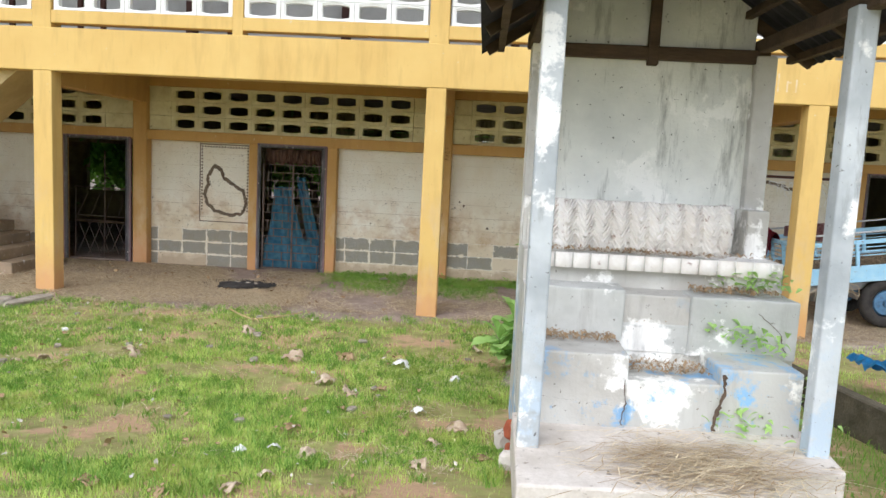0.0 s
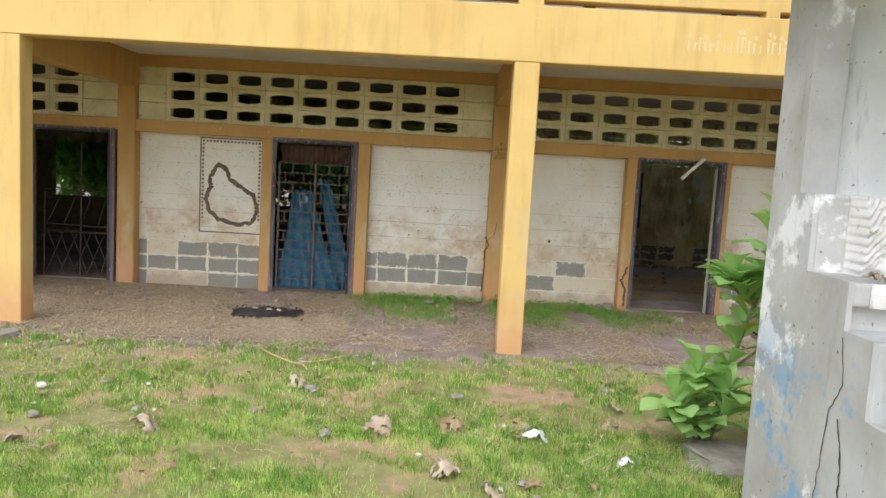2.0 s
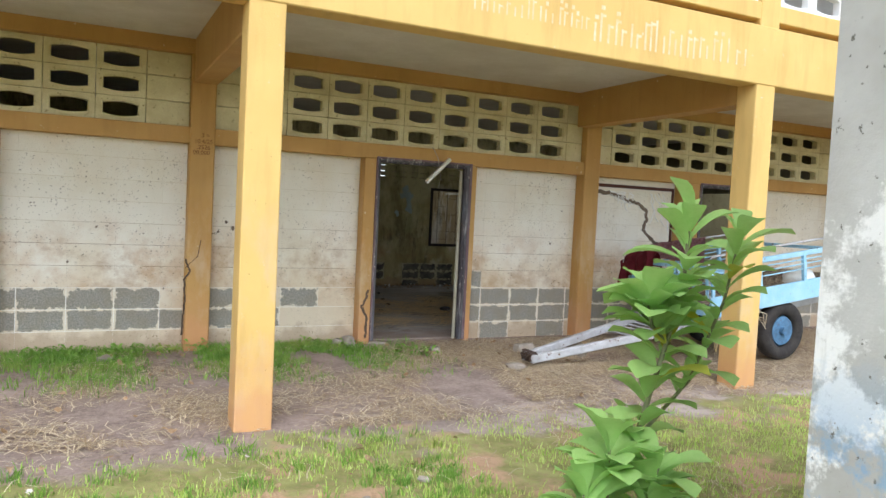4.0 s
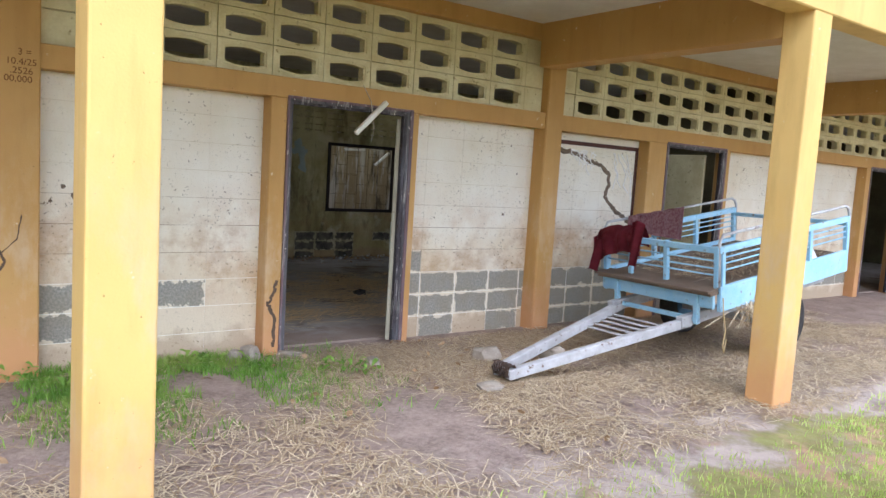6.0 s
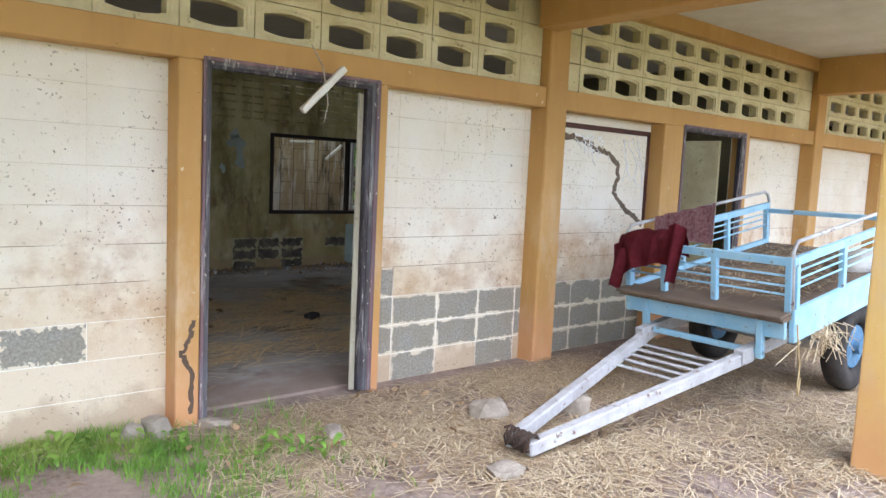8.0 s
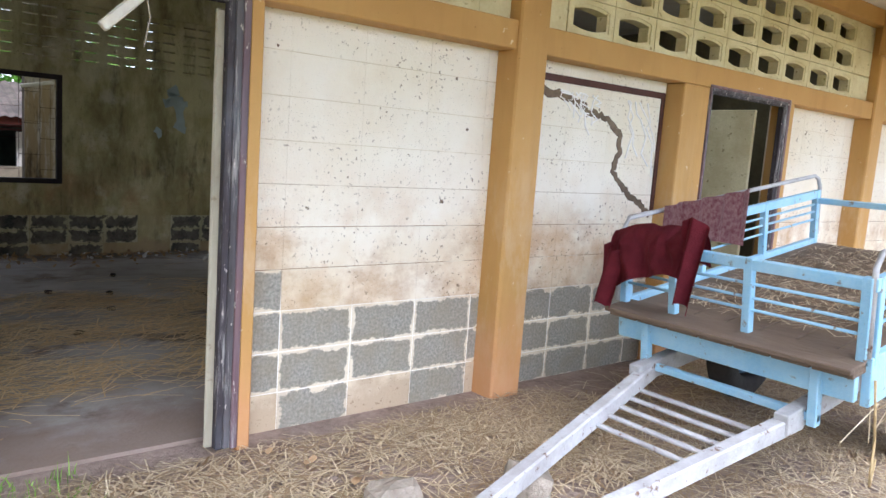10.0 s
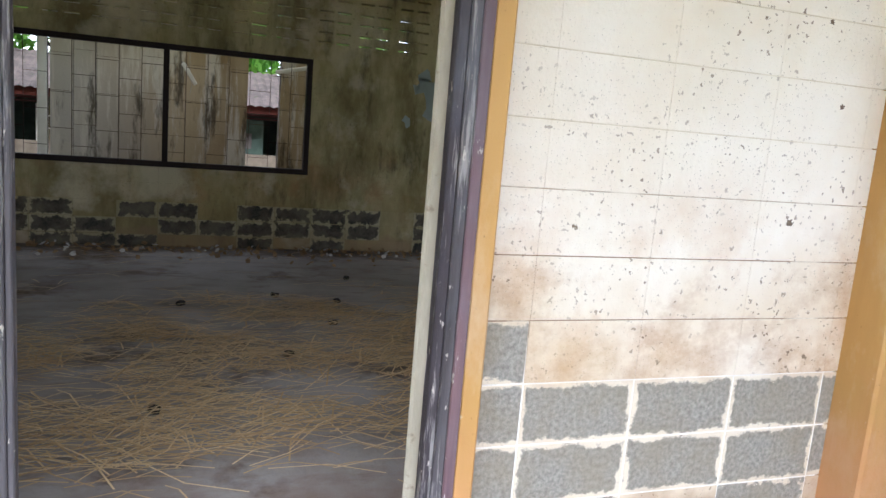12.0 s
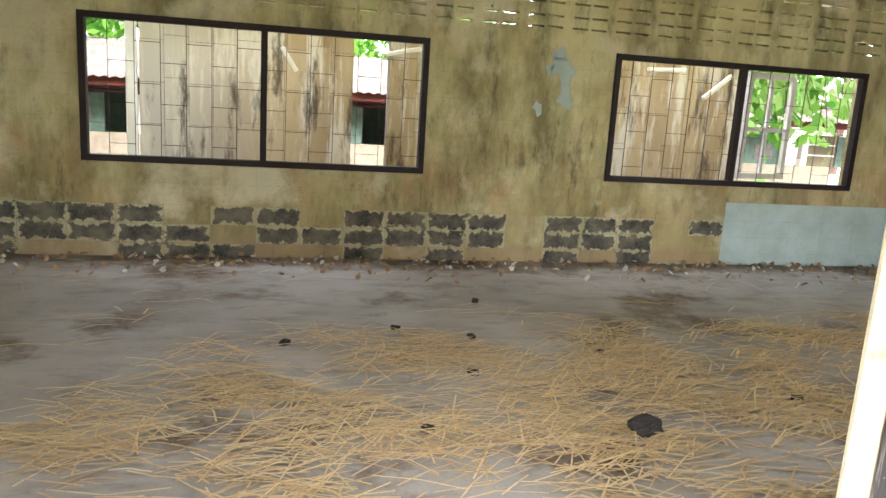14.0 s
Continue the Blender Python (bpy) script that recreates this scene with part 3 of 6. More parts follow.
# ---- rooms: rear and cross walls ----
rear = root("wall_rear", "mouldy yellow-green block wall with peeled blocks along the bottom", "wall", kind="structure")
RC = [-0.04, 0.125, 0.295, 0.468, 0.66, 0.85]
RWIN = [(-10.4, -7.2), (-5.6, -2.2), (-0.14, 2.82), (4.65, 7.49), (10.0, 13.0), (15.0, 18.0)]
WZ0, WZ1 = 0.85, 2.06
rng = random.Random(5)
boxpart("core", (-11.4, YB + 0.0035, -0.1, 19.4, YB + 0.17, WZ0), M_INJOINT, rear)
edges = [-11.4] + [v for w in RWIN for v in w] + [19.4]
for a, b in zip(edges[::2], edges[1::2]):
    boxpart("pier", (a, YB + 0.0035, WZ0, b, YB + 0.17, WZ1), M_INJOINT, rear)
boxpart("head", (-11.4, YB + 0.0035, WZ1, 19.4, YB + 0.17, 2.2), M_INBLOCK, rear)
boxpart("top_beam", (-11.4, YB - 0.03, 2.86, 19.4, YB + 0.17, 3.3), M_INBLOCK, rear)


def rear_row(x0, x1, z0, z1, kind):
    x = x0
    while x < x1 - 0.02:
        e = min(x1, x + 0.395)
        if x1 - e < 0.08:
            e = x1
        if kind == "low":
            hit = rng.random() < (0.97 if -1.5 < x < 3.4 else (0.7 if 4.0 < x < 5.0 else 0.15)) * (0.35 if z0 < 0.0 else 1.0)
            mat = M_INPEEL if hit else M_INBLOCK
        else:
            mat = M_INBLOCK
        if x > 5.9 and z1 < 0.75:
            mat = M_INBLUE
        block_at(x, e, z0, z1, YB, mat, rear)
        x = e


for c, (z0, z1) in enumerate(zip(RC, RC[1:])):
    rear_row(-6.2, 9.3, z0, z1, "low" if c in (1, 2) or (c == 0) else "plain")
zz = [WZ0 + (WZ1 - WZ0) * k / 7 for k in range(8)]
for z0, z1 in zip(zz, zz[1:]):
    for a, b in ((2.82, 4.65), (7.49, 9.3), (-2.2, -0.14)):
        rear_row(a, b, z0, z1, "plain")


def slot_mesh():
    """Vent block with two pairs of narrow slots."""
    bm = bmesh.new()
    w, h, d = 0.44, 0.22, 0.12
    for z0, z1 in ((-0.11, -0.065), (-0.047, 0.035), (0.053, 0.11)):
        bm_box(bm, -w / 2, 0, z0, w / 2, d, z1)
    for x0, x1 in ((-0.22, -0.17), (-0.02, 0.02), (0.17, 0.22)):
        for z0, z1 in ((-0.0655, -0.0465), (0.0345, 0.0535)):
            bm_box(bm, x0, 0.002, z0, x1, d, z1)
    return mesh_of(bm, M_INBLOCK, "slot_block")


SLOT = slot_mesh()
for k in range(45):
    x = -6.2 + 0.44 * k
    if x > 12:
        break
    for r in range(3):
        share("slot_block", SLOT, rear, (x, YB + 0.02, 2.31 + 0.22 * r))
for a, b in ((-11.4, -6.42), (12.2, 19.4)):
    boxpart("vent_fill", (a, YB + 0.01, 2.2, b, YB + 0.14, 2.86), M_INBLOCK, rear)
cross = []
for x in (-11.35, -6.08, -1.02, 9.2, 19.3):
    # partitions of the dim rooms carry the room shade in their colour
    cross.append(tagged(boxpart("wall_cross", (x - 0.07, 13.05, 0.0, x + 0.07, YB, 3.24), M_INBLOCK if -2 < x < 9 else M_SHADEIN, None, "stained block partition between the classrooms"), category="wall", kind="structure"))


# rear windows: dark steel frames with staggered bar grilles

def rear_window(i, x0, x1, mid):
    w = root("window_%d" % i, "dark steel window frame with a staggered bar grille, no glass", "window", kind="structure")
    t = 0.055
    y0, y1 = YB - 0.02, YB + 0.06
    fr = bmesh.new()
    for b in ((x0, y0, WZ0 - 0.02, x1, y1, WZ0 + t - 0.02), (x0, y0, WZ1 - t, x1, y1, WZ1), (x0, y0, WZ0 + t - 0.02, x0 + t, y1, WZ1 - t), (x1 - t, y0, WZ0 + t - 0.02, x1, y1, WZ1 - t), (mid - t / 2, y0 + 0.003, WZ0 + t - 0.02, mid + t / 2, y1, WZ1 - t)):
        bm_box(fr, *b)
    part("frame", fr, M_WINFRAME, w)
    gr = bmesh.new()
    n = int((x1 - x0) / 0.21)
    for k in range(1, n):
        x = x0 + (x1 - x0) * k / n
        bm_box(gr, x - 0.0028, YB + 0.07, WZ0, x + 0.0028, YB + 0.076, WZ1)
    for k in range(n):
        a, b = x0 + (x1 - x0) * k / n, x0 + (x1 - x0) * (k + 1) / n
        z = WZ0 + (0.13 if k % 2 else 0.3)
        while z < WZ1:
            bm_box(gr, a + 0.004, YB + 0.07, z - 0.0028, b - 0.004, YB + 0.076, z + 0.0028)
            z += 0.35
    part("grille", gr, M_IRON, w, "thin rusty bars")


for i, ((a, b), m) in enumerate(zip(RWIN[1:4], (-3.9, 1.36, 6.05))):
    rear_window(i + 1, a, b, m)


# ---- behind the building ----
def far_building(name, x0, x1, y0, label):
    b = root(name, label, "building")
    cream = plain("shed_wall", lin(160, 148, 128), lin(128, 118, 100))
    green = plain("green_shed_wall", lin(92, 112, 98), lin(68, 84, 74))
    boxpart("wall", (x0, y0, -0.12, x1, y0 + 0.15, 0.56), cream, b)
    boxpart("back_wall", (x0, y0 + 3.6, -0.12, x1, y0 + 3.8, 1.9), green, b)
    boxpart("floor_slab", (x0, y0 + 0.15, -0.12, x1, y0 + 3.6, 0.0), M_STAIR, b)
    x = x0
    while x < x1:
        boxpart("post", (x, y0 - 0.01, 0.56, x + 0.16, y0 + 0.16, 1.28), M_TUBE, b, "", 0.01)
        # solid panel; the opening's inner shade is put into its dark colour
        w = boxpart("window", (x + 0.16, y0 + 0.05, 0.56, x + 0.9, y0 + 0.09, 1.28), M_SHADEIN, b, "window opening closed by a panel coloured like its inner shade")
        for z in (0.8, 1.04):
            boxpart("bar", (x + 0.16, y0 + 0.04, z, x + 0.9, y0 + 0.05, z + 0.03), M_TUBE, w)
        boxpart("panel", (x + 0.96, y0 + 0.04, 0.56, x + 1.9, y0 + 0.1, 1.28), green, b, "pale green boarded panel")
        boxpart("louvre", (x + 1.2, y0 + 0.02, 0.68, x + 1.66, y0 + 0.04, 1.0), M_RIM, b)
        for z in (1.3, 1.37, 1.44):
            boxpart("slat", (x, y0, z, x + 2.4, y0 + 0.03, z + 0.028), M_PURPLEWOOD, b)
        x += 2.4
    boxpart("eave_board", (x0 - 0.4, y0 - 0.5, 1.42, x1 + 0.4, y0 - 0.46, 1.58), plain("red_brown_board", lin(96, 44, 30), lin(72, 36, 26)), b, "red-brown eave board")
    rf = bmesh.new()
    n = int((x1 - x0 + 1) / 0.09)
    ring = []
    for k in range(n + 1):
        x = x0 - 0.5 + k * 0.09
        z = 0.035 * (k % 2)
        ring.append((rf.verts.new((x, y0 - 0.6, 1.56 + z)), rf.verts.new((x, y0 + 2.0, 2.35 + z)), rf.verts.new((x, y0 + 5, 1.7 + z))))
    for a, c in zip(ring, ring[1:]):
        for j in (0, 1):
            rf.faces.new((a[j], c[j], c[j + 1], a[j + 1]))
    part("roof", rf, plain("old_tile", lin(112, 98, 90), lin(70, 64, 58), 0.9, 3, 20, spot=lin(64, 72, 44)), b, "corrugated weathered tile roof")
    return b


far_building("shed", -6, 14, 27.0, "low open shed with a corrugated tile roof behind the school")


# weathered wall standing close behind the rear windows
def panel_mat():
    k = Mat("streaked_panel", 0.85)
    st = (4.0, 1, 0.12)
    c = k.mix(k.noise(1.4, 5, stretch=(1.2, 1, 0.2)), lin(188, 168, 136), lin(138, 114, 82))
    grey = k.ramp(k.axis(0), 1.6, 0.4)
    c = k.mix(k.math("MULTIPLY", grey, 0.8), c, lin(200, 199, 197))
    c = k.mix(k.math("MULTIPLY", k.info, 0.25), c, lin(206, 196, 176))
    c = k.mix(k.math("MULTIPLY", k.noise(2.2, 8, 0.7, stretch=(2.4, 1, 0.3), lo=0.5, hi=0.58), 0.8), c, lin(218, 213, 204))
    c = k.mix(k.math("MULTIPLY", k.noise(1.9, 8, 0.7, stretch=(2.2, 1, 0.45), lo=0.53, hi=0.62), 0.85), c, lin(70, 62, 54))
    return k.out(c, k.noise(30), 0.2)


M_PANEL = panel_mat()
pw = root("annex_wall", "grey-brown streaked plaster wall of the annex close behind the windows", "wall", kind="structure")
# eave out of view, added to keep skylight off the annex wall and vents
boxpart("eave", (-12, 19.08, 2.98, 7.2, 19.62, 3.06), M_TIN, pw, "unseen dark sheet eave added to shade the gap behind the rooms")
for a, b in ((0.14, 2.24), (2.62, 3.2), (4.2, 6.78)):
    boxpart("wall_core", (a, 20.03, -0.12, b, 20.18, 3.2), M_CHIP, pw)
    cols = max(2, round((b - a) / 0.235))
    pw_ = (b - a) / cols
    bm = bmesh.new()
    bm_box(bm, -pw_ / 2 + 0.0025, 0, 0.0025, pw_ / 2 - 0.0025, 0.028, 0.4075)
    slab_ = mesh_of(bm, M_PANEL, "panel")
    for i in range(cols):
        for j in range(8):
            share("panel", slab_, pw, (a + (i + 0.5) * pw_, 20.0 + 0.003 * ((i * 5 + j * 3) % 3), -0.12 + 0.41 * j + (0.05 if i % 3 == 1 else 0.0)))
boxpart("downpipe", (0.02, 19.95, -0.12, 0.12, 20.05, 3.2), M_WHITEBR, pw, "pale downpipe", 0.02)


def tree(x, y, h, spread, seed, leaves=3400):
    rng = random.Random(seed)
    t = root("tree", "leafy green tree behind the school", "tree", "trees behind")
    t.matrix_basis = pose(x, y, -0.12)
    bm = bmesh.new()
    bm_tube(bm, [(0, 0, 0), (0.1, 0.05, h * 0.3), (0, 0.1, h * 0.6), (0.15, 0, h * 0.9)], 0.16, 8, taper=0.3)
    limbs = []
    for k in range(9):
        a, z = rng.uniform(0, 6.28), h * rng.uniform(0.3, 0.8)
        e = Vector((math.cos(a) * spread * rng.uniform(0.5, 0.9), math.sin(a) * spread * rng.uniform(0.5, 0.9), z + rng.uniform(0.2, 1.0)))
        bm_tube(bm, [(0.05, 0.05, z), e * 0.5 + Vector((0, 0, z * 0.5 + 0.2)), e], 0.06, 5, taper=0.3)
        limbs.append(e)
    part("trunk", bm, M_TIMBER, t)
    vs, fs = [], []
    for k in range(leaves):
        c = rng.choice(limbs)
        p = c + Vector((rng.gauss(0, 0.5), rng.gauss(0, 0.5), rng.gauss(0, 0.45)))
        s = rng.uniform(0.09, 0.2)
        u = Vector((rng.gauss(0, 1), rng.gauss(0, 1), rng.gauss(0, 1))).normalized()
        v = u.cross(Vector((rng.gauss(0, 1), rng.gauss(0, 1), rng.gauss(0, 1)))).normalized()
        i = len(vs)
        vs += [p - u * s, p + v * s * 0.5, p + u * s, p - v * s * 0.5]
        fs.append((i, i + 1, i + 2, i + 3))
    ob = from_arrays("crown", vs, fs, M_TREE)
    ob.parent = t


for k, (x, y, h, s) in enumerate(((-1.5, 33, 7, 3.2), (3.5, 34, 8, 3.5), (-3.2, 31.2, 5.2, 2.6), (0.6, 32, 6, 2.8), (4.6, 31.6, 5.4, 2.6), (8.6, 23.5, 5, 1.8), (-7.5, 23, 4.5, 1.8), (-4.2, 22.5, 4.5, 1.8), (11, 28, 7, 3), (-10, 30, 7, 3), (-9.4, 21.6, 3.4, 1.6), (-5.6, 21.6, 3.2, 1.5), (-12.6, 24, 4.5, 2), (-9.9, 20.7, 3.0, 1.2), (-10.9, 20.8, 3.0, 1.2), (-5.0, 20.9, 3.0, 1.2), (-14.2, 27, 5, 2.2), (-11, 22, 3.6, 1.6), (-7.2, 25.5, 4.6, 2), (16, 26, 7, 3), (20, 34, 8, 3.5), (-20, 34, 8, 3.5))):
    tree(x, y, h, s, 40 + k)


# broad-leaved vine hanging outside the second rear window
def vine():
    rng = random.Random(63)
    t = root("vine", "bright green broad-leaved vine hanging behind the window", "vine")
    vs, fs = [], []
    bm = bmesh.new()
    for k in range(6):
        x = 7.3 + 0.3 * k
        pts = [Vector((x, 20.7, 3.0)), Vector((x + 0.08, 20.68, 2.4)), Vector((x - 0.05, 20.66, 1.95)), Vector((x + 0.1, 20.66, 1.6 if k % 2 else 1.25))]
        bm_tube(bm, pts, 0.008, 5)
        for j in range(26):
            f = rng.uniform(0, 2.99)
            p = pts[int(f)].lerp(pts[int(f) + 1], f % 1) + Vector((rng.gauss(0, 0.09), rng.gauss(0, 0.05), rng.gauss(0, 0.05)))
            s_ = rng.uniform(0.06, 0.11)
            m = Matrix.Translation(p) @ Euler((rng.uniform(0.9, 1.9), rng.gauss(0, 0.5), rng.gauss(0, 0.5))).to_matrix().to_4x4()
            i = len(vs)
            vs += [m @ Vector((s_ * u, s_ * v, 0.012 * w)) for u, v, w in ((0, -0.2, 0), (0.75, -0.75, 1), (1.0, 0.0, 1), (0.55, 0.5, 1), (0, 1.3, 0), (-0.55, 0.5, 1), (-1.0, 0.0, 1), (-0.75, -0.75, 1))]
            fs += [(i, i + 1, i + 2, i + 3, i + 4), (i, i + 4, i + 5, i + 6, i + 7)]
    part("vine_stem", bm, M_STEM, t)
    ob = from_arrays("foliage", vs, fs, M_LEAF)
    ob.parent = t


vine()

# open wooden casement in the second rear window
cas = root("casement", "pale wooden window casement frame swung open", "window casement", at=pose(6.2, YB + 0.12, 0.9, 0, 0, 12))
bm = bmesh.new()
for b in ((0, 0, 0, 0.06, 0.04, 1.1), (0.62, 0, 0, 0.68, 0.04, 1.1), (0.06, 0, 0, 0.62, 0.04, 0.06), (0.06, 0, 1.04, 0.62, 0.04, 1.1)):
    bm_box(bm, *b)
part("stile_frame", bm, M_TUBE, cas)
boxpart("glazing_bar", (0.32, 0.005, 0.06, 0.36, 0.035, 1.04), M_TUBE, cas)
boxpart("glazing_bar", (0.06, 0.007, 0.5, 0.32, 0.033, 0.54), M_TUBE, cas)
boxpart("glazing_bar", (0.36, 0.007, 0.5, 0.62, 0.033, 0.54), M_TUBE, cas)


# ---- doors ----
def door_frame(i, x0, x1, label, mats=(M_FRAMEP, M_FRAMEG, M_FRAME)):
    d = root("door_%d" % i, label, "door frame", kind="structure")
    z1 = 2.18
    steps = ((0.0, 12.778, 0.045), (0.045, 12.785, 0.045), (0.09, 12.792, 0.045))
    for (o, y, w), m in zip(steps, mats):
        bm = bmesh.new()
        lb = bmesh.new()
        bm_box(lb, x0 + o * 0.4, y, 0.0, x0 + o * 0.4 + w * 0.4, 12.84, z1 - o * 0.5)
        bm_bevel(lb, 0.004)
        part("frame_strip", lb, M_FRAMEG if m is M_FRAME else m, d)
        bm_box(bm, x1 - (o + w) * 0.78, y, 0.0, x1 - o * 0.78, 12.84, z1 - o * 0.5)
        bm_box(bm, x0 + o * 0.4 + w * 0.4, y, z1 - (o + w) * 0.5, x1 - (o + w) * 0.78, 12.84, z1 - o * 0.5)
        bm_bevel(bm, 0.004)
        part("frame_strip", bm, m, d)
    return d


door_frame(1, *BAYS[0], "dark doorway with a bent bar gate")
door_frame(2, *BAYS[1], "dark weathered door frame with a bar gate")
d3 = door_frame(3, *BAYS[2], "mauve and black weathered door frame, standing open")
door_frame(4, *BAYS[3], "dark door frame, standing open")
door_frame(5, *BAYS[4], "dark door frame, standing open")
boxpart("reveal_lining", (BAYS[2][1] - 0.006, 12.842, 0.0, BAYS[2][1] + 0.004, 12.965, 2.15), M_STOP, d3, "dirty cream painted reveal")
boxpart("inner_stop", (2.243, 12.84, 0.0, 2.31, 12.862, 2.09), M_STOP, d3, "cream painted inner door stop", 0.008)
leaf = root("door_leaf", "cream painted door leaf swung fully inward", "door", at=pose(7.34, 13.06, 0.01, 0, 0, 86))
boxpart("panel", (0, -0.04, 0, 1.0, 0.0, 2.08), M_BREEZE, leaf, "", 0.006)


# ---- gate and netting in the second doorway ----
x0, x1 = BAYS[1][0] + 0.09, BAYS[1][1] - 0.09
gate = root("bar_gate", "rusty steel gate of bars in a staggered pattern", "gate", at=pose(0, 12.87, 0))
n = 13
for k in range(n + 1):
    z = 0.03 + 1.8 * k / n
    boxpart("rail", (x0, 0, z - 0.006, x1, 0.012, z + 0.006), M_GATE, gate)
for xx in (x0, (x0 + x1) / 2, x1):
    boxpart("stile", (xx - 0.012, -0.004, 0.02, xx + 0.012, 0.016, 1.84), M_GATE, gate)
for k in range(n):
    z = 0.03 + 1.8 * k / n
    for j in range(4):
        xx = x0 + (j + (0.33 if k % 2 else 0.75)) * (x1 - x0) / 4
        boxpart("bar", (xx - 0.006, 0.001, z + 0.006, xx + 0.006, 0.011, z + 1.8 / n - 0.006), M_GATE, gate)


def sheet(name, fn, nu, nv, mat, parent, label=""):
    bm = bmesh.new()
    g = [[bm.verts.new(fn(u / nu, v / nv)) for v in range(nv + 1)] for u in range(nu + 1)]
    for u in range(nu):
        for v in range(nv):
            bm.faces.new((g[u][v], g[u + 1][v], g[u + 1][v + 1], g[u][v + 1]))
    bmesh.ops.solidify(bm, geom=bm.faces[:], thickness=0.004)
    return part(name, bm, mat, parent, label, True)


net = root("shade_net", "torn blue shade netting draped over the gate", "netting")


def net_a(u, v):
    w = 0.16 + 0.32 * (1 - v) ** 1.4
    return (x0 + 0.32 + (u - 0.5) * 2 * w + 0.12 * (1 - v), 12.94 + 0.02 * math.sin(u * 22 + v * 3) - 0.03 * (1 - v), 0.03 + 1.42 * v)


def net_b(u, v):
    return (x0 + 0.62 + (u - 0.5) * (0.16 + 0.12 * (1 - v)) + (1 - v) * 0.35, 13.0 + 0.02 * math.sin(u * 15 + v * 5), 0.08 + 1.55 * v)


def net_c(u, v):
    return (x0 + 0.0 + u * 0.98, 12.975 + 0.012 * math.sin(u * 30), 0.03 + v * (0.62 - 0.3 * abs(u - 0.4)))


sheet("drape", net_a, 30, 16, M_NET, net)
sheet("drape", net_b, 14, 16, M_NET, net)
sheet("drape", net_c, 24, 6, M_NET, net)
curtain = root("brown_curtain", "faded brown pleated curtain hanging at the door head", "curtain")
sheet("cloth", lambda u, v: (x0 + u * (x1 - x0), 12.97 + 0.012 * math.sin(u * 90), 1.84 + 0.26 * v + 0.02 * math.sin(u * 40) * (1 - v)), 90, 3, plain("brown_cloth", lin(128, 98, 82), lin(98, 76, 64)), curtain)

# folding gate in the first doorway
gate1 = root("folding_gate", "bent rusty lattice gate standing in a dark doorway", "gate", at=pose(-7.36, 12.96, 0.02))
bm = bmesh.new()
for x, a in ((0.02, 0.0), (0.55, 0.0), (1.0, 0.0)):
    bm_tube(bm, [(x, 0, 0), (x + 0.01, 0, 1.9 if x > 0.5 and x < 0.9 else 1.2)], 0.01, 6)
for z in (0.75, 0.66, 1.25):
    bm_tube(bm, [(0.02, 0, z), (1.0, 0, z - 0.02)], 0.008, 6)
for k in range(5):
    bm_tube(bm, [(0.05 + 0.2 * k, 0.01, 0.05), (0.32 + 0.2 * k - 0.1 * (k > 3), 0.01, 0.68)], 0.006, 5)
    bm_tube(bm, [(0.3 + 0.17 * k, 0.02, 0.05), (0.05 + 0.17 * k, 0.02, 0.68)], 0.006, 5)
for k in range(4):
    bm_tube(bm, [(0.05 + 0.25 * k, 0.01, 0.75), (0.25 + 0.22 * k, 0.01, 1.15)], 0.005, 5)
part("lattice", bm, M_IRON, gate1)


# ---- staircase at the left ----
st = root("staircase", "cement stair with ochre stringers rising in two flights", "stairs", kind="structure")
for k in range(9):
    bm = bmesh.new()
    xx = -7.2 - 0.275 * k
    bm_box(bm, xx - 0.3, 10.95, 0.17 * k - (0.05 if k == 0 else 0.0) , xx, 12.3, 0.17 * (k + 1))
    bm_bevel(bm, 0.012)
    part("step", bm, M_STAIR, st)
sf = bmesh.new()
v = [sf.verts.new(p) for y in (10.957, 12.293) for p in ((-7.25, y, -0.05), (-7.95, y, -0.05), (-9.7, y, 1.04), (-9.7, y, 1.52), (-7.25, y, 0.02))]
for f in ((0, 1, 2, 3, 4), (9, 8, 7, 6, 5), (0, 5, 6, 1), (1, 6, 7, 2), (2, 7, 8, 3), (3, 8, 9, 4), (4, 9, 5, 0)):
    sf.faces.new([v[i] for i in f])
part("flight", sf, M_BARE, st)
boxpart("landing", (-11.2, 9.95, 1.38, -9.65, 12.3, 1.55), M_STAIR, st)
for k in range(9):
    bm = bmesh.new()
    xx = -9.65 + 0.34 * k
    bm_box(bm, xx, 10.08, 1.55 + 0.195 * k, xx + 0.36, 10.9, 1.55 + 0.195 * (k + 1))
    bm_bevel(bm, 0.01)
    part("step", bm, M_STAIR, st)
sf = bmesh.new()
v = []
for y in (10.06, 10.92):
    pts = [(-8.35, y, 1.38), (-6.28, y, 3.13), (-6.28, y, 3.4), (-6.6, y, 3.4)]
    pts += [p for k in range(7, -1, -1) for p in ((-9.65 + 0.34 * (k + 1) - 0.03, y, 1.55 + 0.195 * (k + 1) + 0.06), (-9.65 + 0.34 * k - 0.03, y, 1.55 + 0.195 * (k + 1) + 0.06))][2:]
    pts += [(-9.68, y, 1.38)]
    v.append([sf.verts.new(p) for p in pts])
sf.faces.new(v[0])
sf.faces.new(v[1][::-1])
for k in range(len(v[0])):
    j = (k + 1) % len(v[0])
    sf.faces.new((v[0][k], v[0][j], v[1][j], v[1][k]))
part("stringer", sf, plain("khaki_plaster", lin(206, 184, 136), lin(176, 154, 112), 0.85, 2, 30), st, "khaki plastered stepped stringer")
